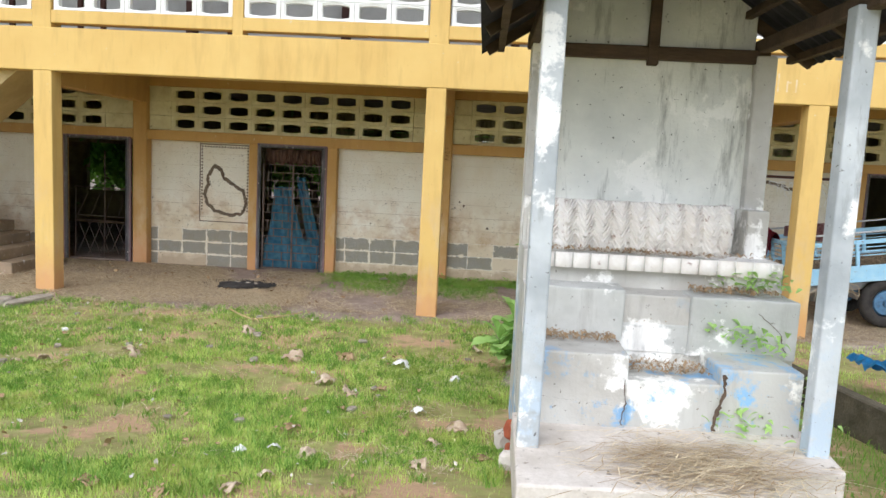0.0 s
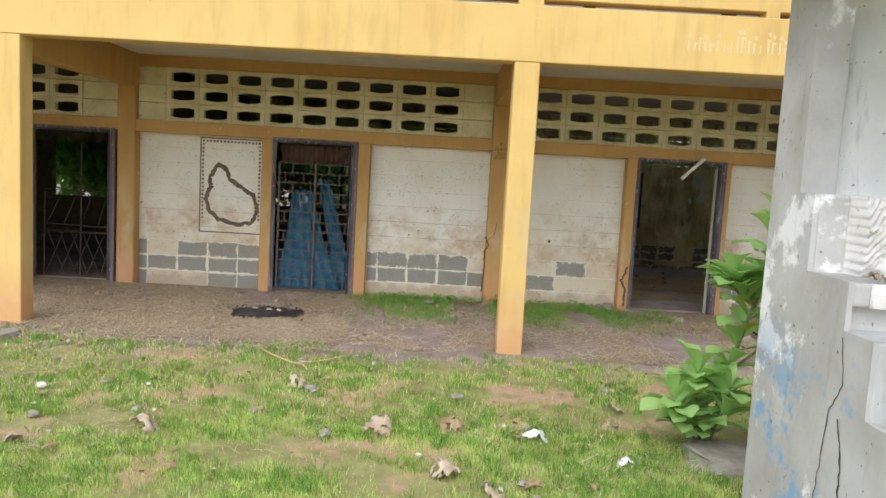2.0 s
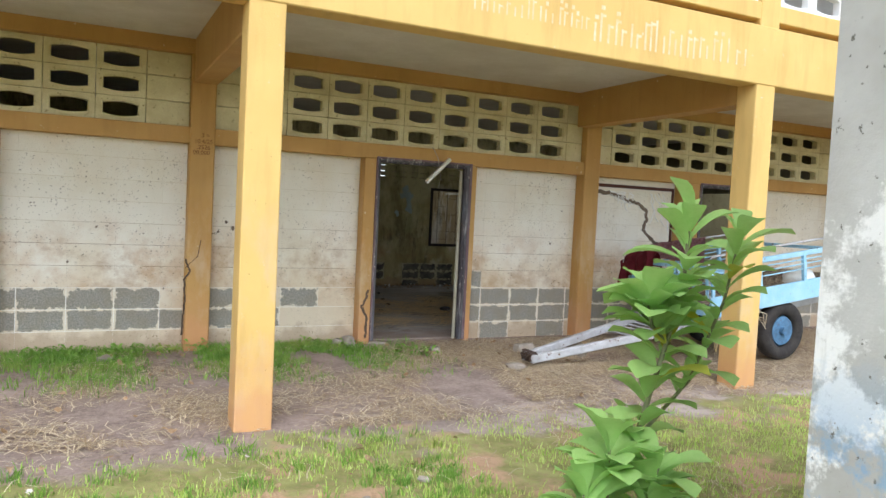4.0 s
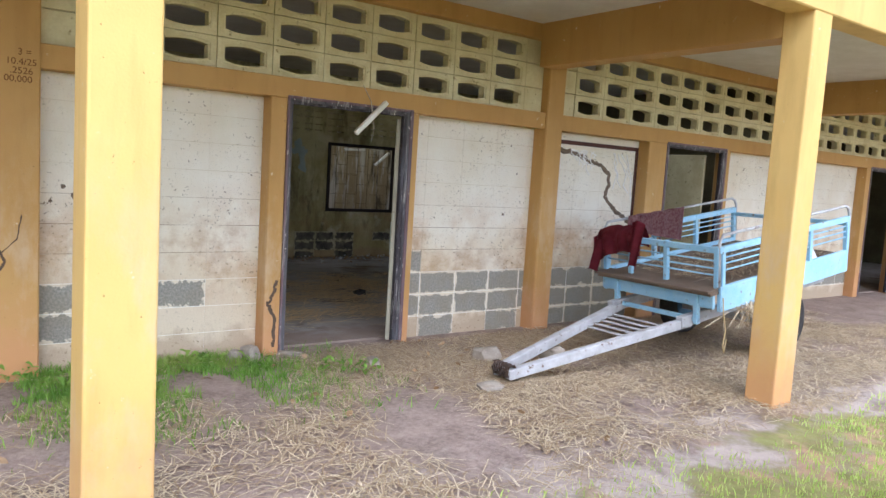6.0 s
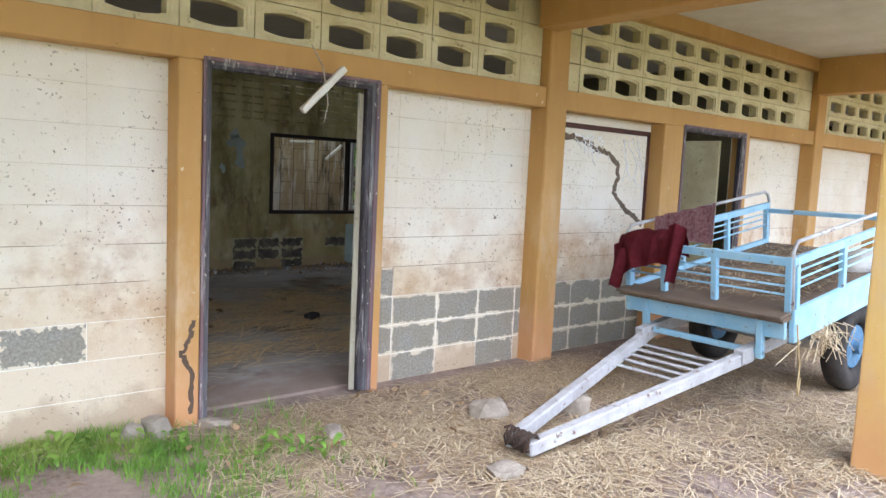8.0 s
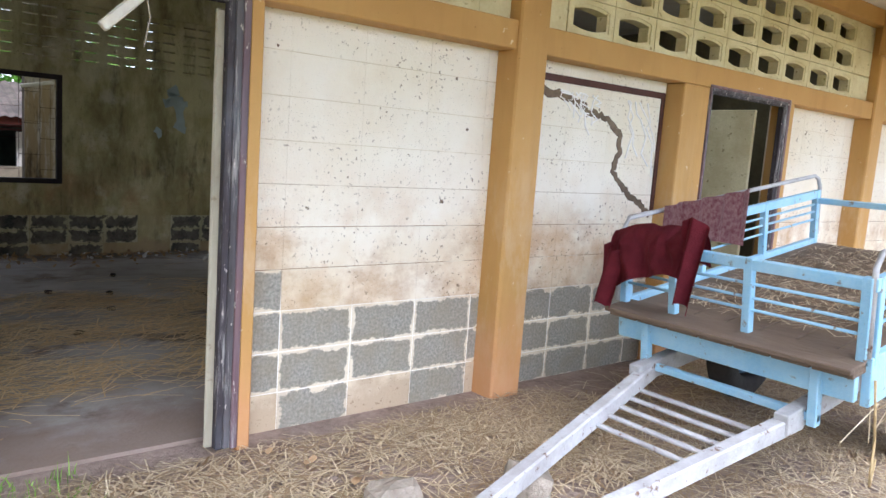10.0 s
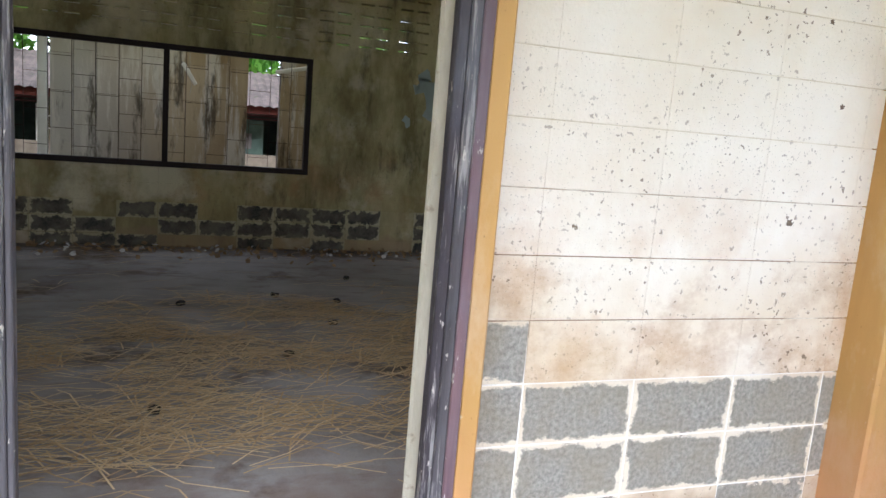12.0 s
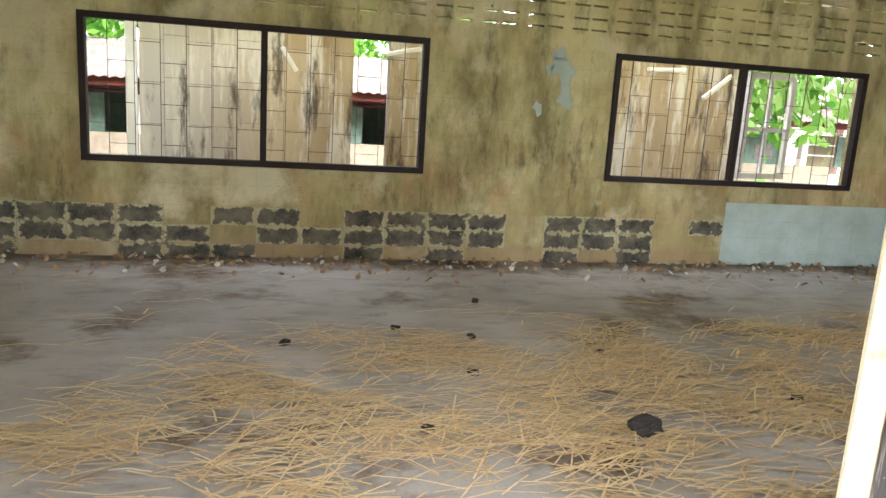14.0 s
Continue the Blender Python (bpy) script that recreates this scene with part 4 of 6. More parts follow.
for k in range(7):
    boxpart("baluster", (-9.45 + 0.34 * k, 10.3, 1.8 + 0.195 * k, -9.37 + 0.34 * k, 10.36, 2.7 + 0.195 * k), M_PURPLEWOOD, st, "", 0.006)


# ---- shrine ----
sh = root("shrine", "weathered lime-washed outdoor altar with stepped base and a high back wall", "shrine")


def shbox(name, b, mat=M_SHRINE, label="", bevel=0.012):
    bm = bmesh.new()
    bm_box(bm, *b)
    bmesh.ops.subdivide_edges(bm, edges=bm.edges[:], cuts=3, use_grid_fill=True)
    rough = [e for e in bm.edges if e.calc_face_angle(0) > 0.5]
    bmesh.ops.bevel(bm, geom=rough, offset=bevel, segments=2, affect="EDGES", profile=0.5)
    for v in bm.verts:
        v.co += Vector((noise.noise(v.co * 3), noise.noise(v.co * 3 + Vector((9, 0, 0))), noise.noise(v.co * 3 + Vector((0, 9, 0))))) * 0.008
    return part(name, bm, mat, sh, label)


XL, XR = 0.2, 1.98
GZ = 0.0
shbox("side_base", (XL, 5.25, -0.1, XR + 0.05, 6.25, 1.2))
shbox("lower_block", (XL + 0.005, 4.73, 0.0, 0.83, 5.26, 0.9))
shbox("lower_block", (1.40, 4.76, 0.0, 1.9, 5.26, 0.84), M_SHRINEB)
shbox("step", (0.82, 4.76, 0.0, 1.41, 5.26, 0.74), M_SHRINEB)
shbox("upper_block", (XL + 0.003, 5.22, 0.85, 0.87, 5.62, 1.225), M_SHRINEP)
shbox("upper_block", (1.31, 5.22, 0.8, XR + 0.05, 5.62, 1.205), M_SHRINEP)
shbox("step", (0.86, 5.24, 0.8, 1.32, 5.5, 1.0), M_SHRINEP)
shbox("pedestal", (XL + 0.008, 5.5, 1.18, XR + 0.02, 6.2, 1.34))
shbox("back_wall", (0.36, 6.06, 1.15, 1.86, 6.24, 3.45), M_SHRINEW, "grey plaster back wall with black mould runs")
shbox("pilaster", (XL, 5.97, 1.2, 0.37, 6.27, 3.1), M_SHRINE)
shbox("pilaster", (1.85, 5.97, 1.2, 2.0, 6.27, 2.92), M_SHRINE)
shbox("end_post", (XL + 0.004, 5.82, 1.42, 0.36, 5.98, 1.80), M_SHRINE)
shbox("end_post", (1.80, 5.72, 1.42, 1.96, 5.98, 1.78), M_SHRINE)
shbox("ledge", (XL + 0.006, 5.44, 1.335, XR, 6.1, 1.435), M_SHRINE)
# smooth plaster coat over the stepped flank
bm = bmesh.new()
flank = [(4.735, -0.1), (4.735, 0.905), (5.225, 0.905), (5.225, 1.228), (5.445, 1.228), (5.445, 1.438), (5.815, 1.438), (5.815, 1.803), (5.965, 1.803), (5.965, 3.1), (6.272, 3.1), (6.272, -0.1)]
a_ = [bm.verts.new((XL - 0.012, y, z)) for y, z in flank]
b_ = [bm.verts.new((XL + 0.012, y, z)) for y, z in flank]
bm.faces.new(a_)
bm.faces.new(b_[::-1])
for k in range(len(a_)):
    j = (k + 1) % len(a_)
    bm.faces.new((a_[k], a_[j], b_[j], b_[k]))
part("flank_plaster", bm, M_SHRINE, sh, "grey plaster flank with white and blue flaking paint")
# lotus petals along the ledge
bm = bmesh.new()
for k in range(13):
    cx = 0.34 + k * 0.125
    vs = []
    for a in range(9):
        u = -1 + a / 4
        for b in range(4):
            w = b / 3
            vs.append(bm.verts.new((cx + 0.058 * u, 5.44 - 0.035 * math.sqrt(max(0, 1 - u * u)) * math.sin(0.5 + 2.2 * w), 1.33 + 0.105 * w)))
    for a in range(8):
        for b in range(3):
            i = a * 4 + b
            bm.faces.new((vs[i], vs[i + 4], vs[i + 5], vs[i + 1]))
    bm_box(bm, cx - 0.056, 5.43, 1.333, cx + 0.056, 5.46, 1.434)
part("petal_frieze", bm, M_CARVE, sh, "row of moulded lotus petals", True)


def drum_pt(u, v):
    """Carved drum: bulging body with lobed herringbone relief."""
    x = 0.36 + 1.34 * u
    lobe = math.cos((u * 10.5) * 2 * math.pi)
    chev = math.sin((v * 9 + abs(((u * 10.5) % 1) - 0.5) * 5) * 2 * math.pi)
    bulge = 0.07 * math.sin(math.pi * min(1, max(0, v))) ** 0.5
    end = 0.12 * max(0, abs(u - 0.5) - 0.42) / 0.08
    r = 0.024 * lobe + 0.022 * chev * (0.7 + 0.6 * noise.noise((u * 25, v * 6, 4))) + 0.016 * noise.noise((u * 34, v * 11, 1))
    return Vector((x, 5.62 - bulge - r + end, 1.43 + 0.375 * v + 0.008 * noise.noise((u * 14, 3, 2))))


bm = bmesh.new()
NU, NV = 210, 40
g = [[bm.verts.new(drum_pt(i / NU, j / NV)) for j in range(NV + 1)] for i in range(NU + 1)]
for i in range(NU):
    for j in range(NV):
        bm.faces.new((g[i][j], g[i + 1][j], g[i + 1][j + 1], g[i][j + 1]))
for i in range(NU):
    a, b = g[i][NV], g[i + 1][NV]
    c, d = bm.verts.new((b.co.x, 6.06, 1.78)), bm.verts.new((a.co.x, 6.06, 1.78))
    bm.faces.new((a, b, c, d))
for i in (0, NU):
    for j in range(NV):
        a, b = g[i][j], g[i][j + 1]
        bm.faces.new((a, b, bm.verts.new((b.co.x, 6.06, b.co.z)), bm.verts.new((a.co.x, 6.06, a.co.z))))
bmesh.ops.remove_doubles(bm, verts=bm.verts[:], dist=0.0005)
part("carved_drum", bm, M_CARVE, sh, "white stucco drum with carved leaf relief", True)

slab = root("shrine_slab", "chipped pale concrete slab before the shrine", "slab")
bm = bmesh.new()
out = [(0.12, 3.8), (1.38, 3.86), (1.52, 4.1), (1.95, 4.25), (2.02, 4.9), (0.14, 4.9)]
lo = [bm.verts.new((x, y, 0.18)) for x, y in out]
hi = [bm.verts.new((x, y, 0.44)) for x, y in out]
bm.faces.new(hi)
bm.faces.new(lo[::-1])
for k in range(6):
    bm.faces.new((lo[k], lo[(k + 1) % 6], hi[(k + 1) % 6], hi[k]))
bm_bevel(bm, 0.015, 2)
part("slab", bm, M_SLAB, slab)

for nm, x, y, z1 in (("l", 0.205, 4.36, 3.1), ("r", 1.88, 4.5, 2.97)):
    bm = bmesh.new()
    bm_box(bm, -0.062, -0.062, 0, 0.062, 0.062, z1 - 0.42)
    bm_bevel(bm, 0.012, 2)
    ob = part("shrine_post", bm, M_POST, None, "square concrete post with flaking pale blue paint")
    ob.matrix_basis = pose(x, y, 0.42)
    tagged(ob, category="post", group="shrine posts")

rf = root("shrine_roof", "small dark sheet gable roof on old timber rafters", "roof")
bx, by0, by1, rz, ez = 1.08, 3.9, 6.35, 3.75, 2.9
for s in (-1, 1):
    bm = bmesh.new()
    n = 36
    e0, r0 = [], []
    for k in range(n + 1):
        y = by0 + (by1 - by0) * k / n
        w = 0.014 * (k % 2)
        e0.append(bm.verts.new((bx + s * 1.28, y, ez + w + 0.01 * noise.noise((y * 4, s, 0)))))
        r0.append(bm.verts.new((bx, y, rz + w)))
    for k in range(n):
        bm.faces.new((e0[k], e0[k + 1], r0[k + 1], r0[k]))
    bmesh.ops.solidify(bm, geom=bm.faces[:], thickness=0.008)
    part("roof_sheet", bm, M_TIN, rf)
    for y in (4.0, 4.5, 5.3, 6.15):
        a, b = Vector((bx + s * 1.24, y, ez + 0.0)), Vector((bx, y, rz - 0.06))
        bm = bmesh.new()
        d = b - a
        L = d.length
        m = Matrix.Translation(a) @ d.to_track_quat("X", "Z").to_matrix().to_4x4()
        bm_box(bm, 0, -0.025, -0.045, L, 0.025, 0.035, m)
        part("rafter", bm, M_TIMBER, rf)
    for q in (0.12, 0.45, 0.8):
        p = Vector((bx + s * 1.28 * (1 - q), 0, ez + (rz - ez) * q - 0.03))
        boxpart("purlin", (p.x - 0.025, by0 + 0.05, p.z - 0.06, p.x + 0.025, by1 - 0.05, p.z - 0.005), M_TIMBER, rf)
boxpart("tie_beam", (0.3, 5.99, 2.86, 1.95, 6.055, 2.96), M_TIMBER, rf, "", 0.008)
boxpart("king_post", (1.05, 5.985, 2.82, 1.13, 6.05, 3.7), M_TIMBER, rf, "", 0.008)
for x in (0.2, 1.9):
    boxpart("plate", (x - 0.04, 4.3, 2.84 + 0.1, x + 0.04, 6.3, 2.94 + 0.1), M_TIMBER, rf, "", 0.008)


# ---- cart under the veranda ----
cart = root("cart", "light blue steel farm cart resting on its tongue under the veranda", "cart", at=pose(2.42, 11.4, 0.09, 0, -7.9, 0))


def cart_bars(name, items, mat, label="", r=0.012):
    for a, b in items:
        bm = bmesh.new()
        bm_tube(bm, [a, b], r, 8)
        part(name, bm, mat, cart, label, True)


def flat(name, b, mat=M_CARTB, label="", bevel=0.004):
    return boxpart(name, b, mat, cart, label, bevel)


X0, X1, YS = 2.02, 4.3, 0.66
for k in range(7):
    y = -YS + 2 * YS * k / 7
    flat("deck_plank", (X0 - 0.12, y + 0.004, 0.33, X1, y + 2 * YS / 7 - 0.004, 0.36), M_WOOD)
flat("front_board", (X0 - 0.16, -YS, 0.36, X0 + 0.06, YS, 0.385), M_WOOD, "weathered wooden front board")
flat("sill", (X0 - 0.06, -YS + 0.02, 0.20, X0 - 0.02, YS - 0.02, 0.33))
for s in (-1, 1):
    flat("side_board", (X0, s * YS - 0.02, 0.17, X1, s * YS + 0.02, 0.40))
    for k in range(4):
        x = X0 + 0.02 + (X1 - X0 - 0.06) * k / 3
        flat("side_post", (x, s * YS - 0.022, 0.36, x + 0.045, s * YS + 0.022, 0.76))
    flat("side_rail", (X0 - 0.01, s * YS - 0.018, 0.70, X1, s * YS + 0.018, 0.76))
    cart_bars("rod", [((X0, s * YS, z), (X1, s * YS, z)) for z in (0.54, 0.60, 0.655)], M_CARTB, "", 0.008)
    bm = bmesh.new()
    pts = [(X0 + (0.0 if s < 0 else -0.05), s * YS, 0.40), (X0 + 0.0, s * YS, 0.80), (X0 + 0.05, s * YS, 0.86), (X1 - 0.06, s * YS, 0.87), (X1, s * YS, 0.84), (X1 + 0.03, s * YS, 0.78), (X1 + 0.03, s * YS, 0.42)]
    bm_tube(bm, pts, 0.014, 8)
    part("hand_rail", bm, M_CARTG, cart, "bent steel tube rail with worn paint", True)
    # wheels under the deck
    w = root("wheel", at=pose(3.2, s * 0.57, -0.17) @ Matrix.Diagonal((1.06, 1.0, 1.06, 1)))
    w.parent = cart
    bm = bmesh.new()
    prof = [(0.19, -0.07), (0.29, -0.085), (0.325, -0.06), (0.335, 0.0), (0.325, 0.06), (0.29, 0.085), (0.19, 0.07)]
    rings = []
    for k in range(28):
        a = 2 * math.pi * k / 28
        rings.append([bm.verts.new((r * math.cos(a), y, r * math.sin(a))) for r, y in prof])
    for k in range(28):
        for j in range(len(prof)):
            jn = (j + 1) % len(prof)
            bm.faces.new((rings[k][j], rings[k][jn], rings[(k + 1) % 28][jn], rings[(k + 1) % 28][j]))
    part("tyre", bm, M_TYRE, w, "worn black rubber tyre", True)
    bm = bmesh.new()
    bmesh.ops.create_cone(bm, cap_ends=True, segments=24, radius1=0.2, radius2=0.16, depth=0.1, matrix=Matrix.Rotation(radians(90), 4, "X"))
    bmesh.ops.create_cone(bm, cap_ends=True, segments=12, radius1=0.06, radius2=0.05, depth=0.2, matrix=Matrix.Rotation(radians(90), 4, "X"))
    part("rim", bm, plain("rusty_blue_rim", lin(96, 138, 172), lin(66, 92, 116), 0.6, 9, 70, spot=lin(104, 74, 54)), w, "blue painted steel rim with rust")
# front rack
flat("side_rail", (X0 - 0.02, -YS, 0.70, X0 + 0.02, YS, 0.755))
for y in (-YS, -0.12, 0.30, YS - 0.04):
    flat("side_post", (X0 - 0.022, y, 0.36, X0 + 0.022, y + 0.045, 0.76))
cart_bars("rod", [((X0, -YS, z), (X0, YS, z)) for z in (0.50, 0.56, 0.63)], M_CARTB, "", 0.008)
flat("tail_rail", (X1 - 0.03, -YS, 0.66, X1 + 0.01, YS, 0.70))
# under frame
for y in (-0.5, 0.42):
    flat("drop_post", (X0 - 0.09, y, 0.04, X0 - 0.04, y + 0.045, 0.34))
flat("drop_bar", (X0 - 0.08, -0.5, 0.06, X0 - 0.045, 0.46, 0.10))
flat("axle", (3.08, -0.5, -0.22, 3.16, 0.5, -0.14), M_CARTG)
flat("chassis_rail", (1.8, -0.44, 0.02, X1, -0.37, 0.12), M_CARTG)
flat("chassis_rail", (1.8, 0.37, 0.02, X1, 0.44, 0.12), M_CARTG)
for s in (-1, 1):
    a, b = Vector((-0.05, s * 0.07 - 0.1, -0.02)), Vector((1.95, s * 0.41, 0.05))
    d = b - a
    bm = bmesh.new()
    bm_box(bm, 0, -0.035, -0.042, d.length, 0.035, 0.042, Matrix.Translation(a) @ d.to_track_quat("X", "Z").to_matrix().to_4x4())
    bm_bevel(bm, 0.008)
    part("tongue_beam", bm, M_CARTG, cart, "scuffed channel beam with flaking paint")
for k in range(5):
    x = 1.28 + 0.12 * k
    flat("tongue_rung", (x, -0.08 - 0.17 * x, 0.0, x + 0.03, -0.06 + 0.24 * x, 0.015), M_CARTG)
bm = bmesh.new()
coil = [(-0.02 + 0.05 * math.cos(k * 1.1), -0.2 + 0.0035 * k, 0.0 + 0.06 * math.sin(k * 1.1)) for k in range(60)]
bm_tube(bm, coil, 0.008, 5)
part("hitch_binding", bm, M_IRON, cart, "rusty wire wound round the hitch")

bm = bmesh.new()
bm_tube(bm, [(X0 + 0.02, -YS - 0.03, 0.3), (X0 + 0.0, -YS - 0.05, 0.15), (X0 + 0.05, -YS - 0.04, 0.0), (X0 - 0.02, -YS - 0.06, -0.12), (X0 + 0.01, -YS - 0.05, -0.2), (X0 + 0.05, -YS - 0.05, -0.08)], 0.006, 6)
part("rope", bm, M_ROPE, cart, "frayed pale rope end")
rnt = random.Random(17)
bm = bmesh.new()
for k in range(46):
    p = Vector((X0 + 0.45 + rnt.gauss(0, 0.12), -YS - 0.02 + rnt.gauss(0, 0.03), 0.17 + rnt.gauss(0, 0.02)))
    bm_tube(bm, [p, p + Vector((rnt.gauss(0, 0.06), -0.03 + rnt.gauss(0, 0.03), -0.05)), p + Vector((rnt.gauss(0, 0.12), -0.04 + rnt.gauss(0, 0.05), -0.12 - rnt.random() * 0.1))], 0.003, 4, caps=False)
part("straw_tuft", bm, M_STRAW, cart, "straw hanging from the cart bed")

cloth = root("maroon_shirt", "crumpled maroon cloth thrown over the cart rail", "cloth", at=pose(4.33, 11.74, 1.17, 0, 0, 0))


def shirt(u, v):
    y = 0.36 - 0.56 * u
    a = (v - 0.42) * 2
    out = abs(a)
    drop = -0.25 * out ** 1.1 * (1 + 0.12 * math.sin(u * 5 + 1) + 0.25 * max(0.0, 0.25 - u))
    fold = 0.02 * math.sin(u * 21 + 1.5 * math.sin(v * 5)) * out + 0.035 * noise.noise((u * 6, v * 2.5, 3)) + 0.012 * noise.noise((u * 19, v * 9, 5))
    return (-0.03 - 0.075 * math.tanh(a * 2.6) + fold, y + 0.02 * noise.noise((u * 4, v * 4, 9)), drop + 0.05 - 0.07 * max(0.0, 1 - 2.6 * u) ** 2 + 0.03 * noise.noise((u * 5, 0.3, 1)))


sheet("cloth", shirt, 60, 40, M_CLOTH, cloth)
sheet("sleeve", lambda u, v: (-0.15 - 0.02 * v + 0.03 * math.sin(u * 9 + v * 2), -0.13 - 0.15 * u * (1 - 0.25 * v), 0.09 - 0.44 * v + 0.03 * math.sin(u * 4)), 26, 26, M_CLOTH, cloth)
sheet("tail", lambda u, v: (-0.13 + 0.03 * math.sin(u * 7 + v * 3), 0.36 - 0.12 * u + 0.03 * v, -0.1 - 0.34 * v + 0.02 * math.sin(u * 6)), 12, 18, M_CLOTH, cloth)
cl2 = root("patterned_cloth", "dark patterned cloth hanging on the cart rail", "cloth", at=pose(5.1, 12.04, 1.3))
sheet("cloth", lambda u, v: (-0.5 + 0.95 * u, -0.03 - 0.02 * math.sin(u * 24), 0.0 + 0.12 * u - (0.16 + 0.22 * u) * v), 40, 8, M_CLOTHP, cl2)
bag = root("white_sack", "white plastic sack lying in the cart", "sack", at=pose(6.05, 10.95, 0.95))
bm = bmesh.new()
bmesh.ops.create_icosphere(bm, subdivisions=3, radius=0.2)
for v in bm.verts:
    v.co = Vector((v.co.x * 1.2, v.co.y * 0.8, max(-0.12, v.co.z * 0.8))) * (1 + 0.2 * noise.noise(v.co * 9))
part("sack", bm, M_WHITEBAG, bag, "", True)

# hanging lamp battens
def batten(a, b, wire_top, label):
    r = root("lamp_batten", label, "lamp fitting", "hanging lamp battens")
    a, b = Vector(a), Vector(b)
    d = b - a
    bm = bmesh.new()
    bm_box(bm, 0, -0.02, -0.022, d.length, 0.02, 0.022, Matrix.Translation(a) @ d.to_track_quat("X", "Z").to_matrix().to_4x4())
    bm_bevel(bm, 0.006)
    part("batten", bm, M_TUBE, r)
    mid = a * 0.45 + b * 0.55
    bm = bmesh.new()
    w = Vector(wire_top)
    bm_tube(bm, [w, w * 0.5 + mid * 0.5 + Vector((0.03, 0, 0)), mid, mid + Vector((0.02, 0, -0.1)), mid + Vector((0.0, 0.01, -0.22))], 0.004, 5)
    part("wire", bm, M_WIRE, r)


batten((1.72, 12.68, 1.91), (2.02, 12.68, 2.21), (1.82, 12.76, 2.34), "broken white lamp batten hanging by its wire in the doorway")
batten((5.99, 19.5, 1.71), (6.3, 19.5, 1.97), (6.2, 19.55, 2.99), "white lamp batten hanging by its wire behind the window")
batten((5.3, 19.5, 1.97), (5.74, 19.5, 1.99), (5.5, 19.55, 2.99), "white lamp batten hanging behind the window")
batten((1.51, 19.5, 1.92), (1.65, 19.5, 1.7), (1.5, 19.55, 2.99), "white lamp batten hanging by its wire behind the window")
batten((2.5, 19.5, 1.92), (2.85, 19.5, 2.0), (2.8, 19.55, 2.99), "white lamp batten hanging behind the window")


# ---- map reliefs on the wall ----
def strip(pts, w, y, mat, name, parent, thick=0.006):
    """A ragged raised strip along points of the wall plane."""
    rng = random.Random(len(pts))
    dense = []
    for (ax, az), (bx_, bz) in zip(pts, pts[1:]):
        for k in range(7):
            u = k / 7
            dense.append((ax + (bx_ - ax) * u + rng.uniform(-1, 1) * w * 0.25, az + (bz - az) * u + rng.uniform(-1, 1) * w * 0.25))
    dense.append(pts[-1])
    bm = bmesh.new()
    rows = []
    for i, (x, z) in enumerate(dense):
        a, b = dense[max(0, i - 1)], dense[min(len(dense) - 1, i + 1)]
        t = Vector((b[0] - a[0], b[1] - a[1]))
        t = t.normalized() if t.length else Vector((1, 0))
        ww = w * rng.uniform(0.35, 0.6)
        rows.append([bm.verts.new((x - t.y * q * ww, yy, z + t.x * q * ww)) for q, yy in ((-1, y + 0.002), (-0.8, y - thick), (0.8, y - thick), (1, y + 0.002))])
    for a, b in zip(rows, rows[1:]):
        for j in range(3):
            bm.faces.new((a[j], a[j + 1], b[j + 1], b[j]))
    return part(name, bm, mat, parent)


board = root("map_board", "cement map outline in a beaded border on the wall", "wall map")
bx0, bx1, bz0, bz1 = -5.09, -4.19, 0.77, 2.13
for b in ((bx0, bz0, bx1, bz0 + 0.016), (bx0, bz1 - 0.016, bx1, bz1), (bx0, bz0 + 0.016, bx0 + 0.016, bz1 - 0.016), (bx1 - 0.016, bz0 + 0.016, bx1, bz1 - 0.016)):
    boxpart("border", (b[0], YF - 0.008, b[1], b[2], YF + 0.002, b[3]), M_BORDER, board)
bead = bmesh.new()
bmesh.ops.create_icosphere(bead, subdivisions=1, radius=0.017)
bead = mesh_of(bead, M_BORDER, "bead")
for k in range(17):
    share("bead", bead, board, (bx0 + 0.05 + k * 0.05, YF - 0.006, bz1 - 0.05))
for k in range(20):
    share("bead", bead, board, (bx1 - 0.045, YF - 0.006, bz1 - 0.1 - k * 0.055))
    share("bead", bead, board, (bx0 + 0.045, YF - 0.006, bz1 - 0.1 - k * 0.055))
OUT = [(0.30, 0.72), (0.42, 0.68), (0.50, 0.56), (0.66, 0.50), (0.86, 0.42), (0.93, 0.26), (0.84, 0.12), (0.60, 0.10), (0.30, 0.14), (0.16, 0.24), (0.10, 0.38), (0.18, 0.48), (0.15, 0.58), (0.30, 0.72)]
strip([(bx0 + u * (bx1 - bx0), bz0 + v * (bz1 - bz0)) for u, v in OUT], 0.062, YF, M_CHIP, "outline", board)

board2 = root("map_relief", "broken plaster map relief with brown border on the wall", "wall map")
for b in ((4.37, 2.03, 5.80, 2.075), (5.765, 1.16, 5.80, 2.03)):
    boxpart("border", (b[0], YF - 0.014, b[1], b[2], YF + 0.002, b[3]), M_PURPLEWOOD, board2)
strip([(4.37, 1.97), (4.75, 1.94), (4.95, 1.86), (5.14, 1.84), (5.31, 1.74), (5.33, 1.6), (5.27, 1.46), (5.45, 1.32), (5.6, 1.24), (5.77, 1.14)], 0.055, YF, M_CHIP, "outline", board2)
rngm = random.Random(4)
for k in range(16):
    u = rngm.random()
    x = 4.6 + 1.05 * u
    p = [(x, YF - 0.002, 1.98)]
    for j in range(5):
        q = p[-1]
        p.append((min(5.74, q[0] + rngm.uniform(-0.05, 0.10)), YF - 0.002, q[2] - rngm.uniform(0.0, 0.05 + 0.1 * u)))
    bm = bmesh.new()
    bm_tube(bm, p, 0.007, 5)
    part("fold", bm, M_WHITEBR, board2)

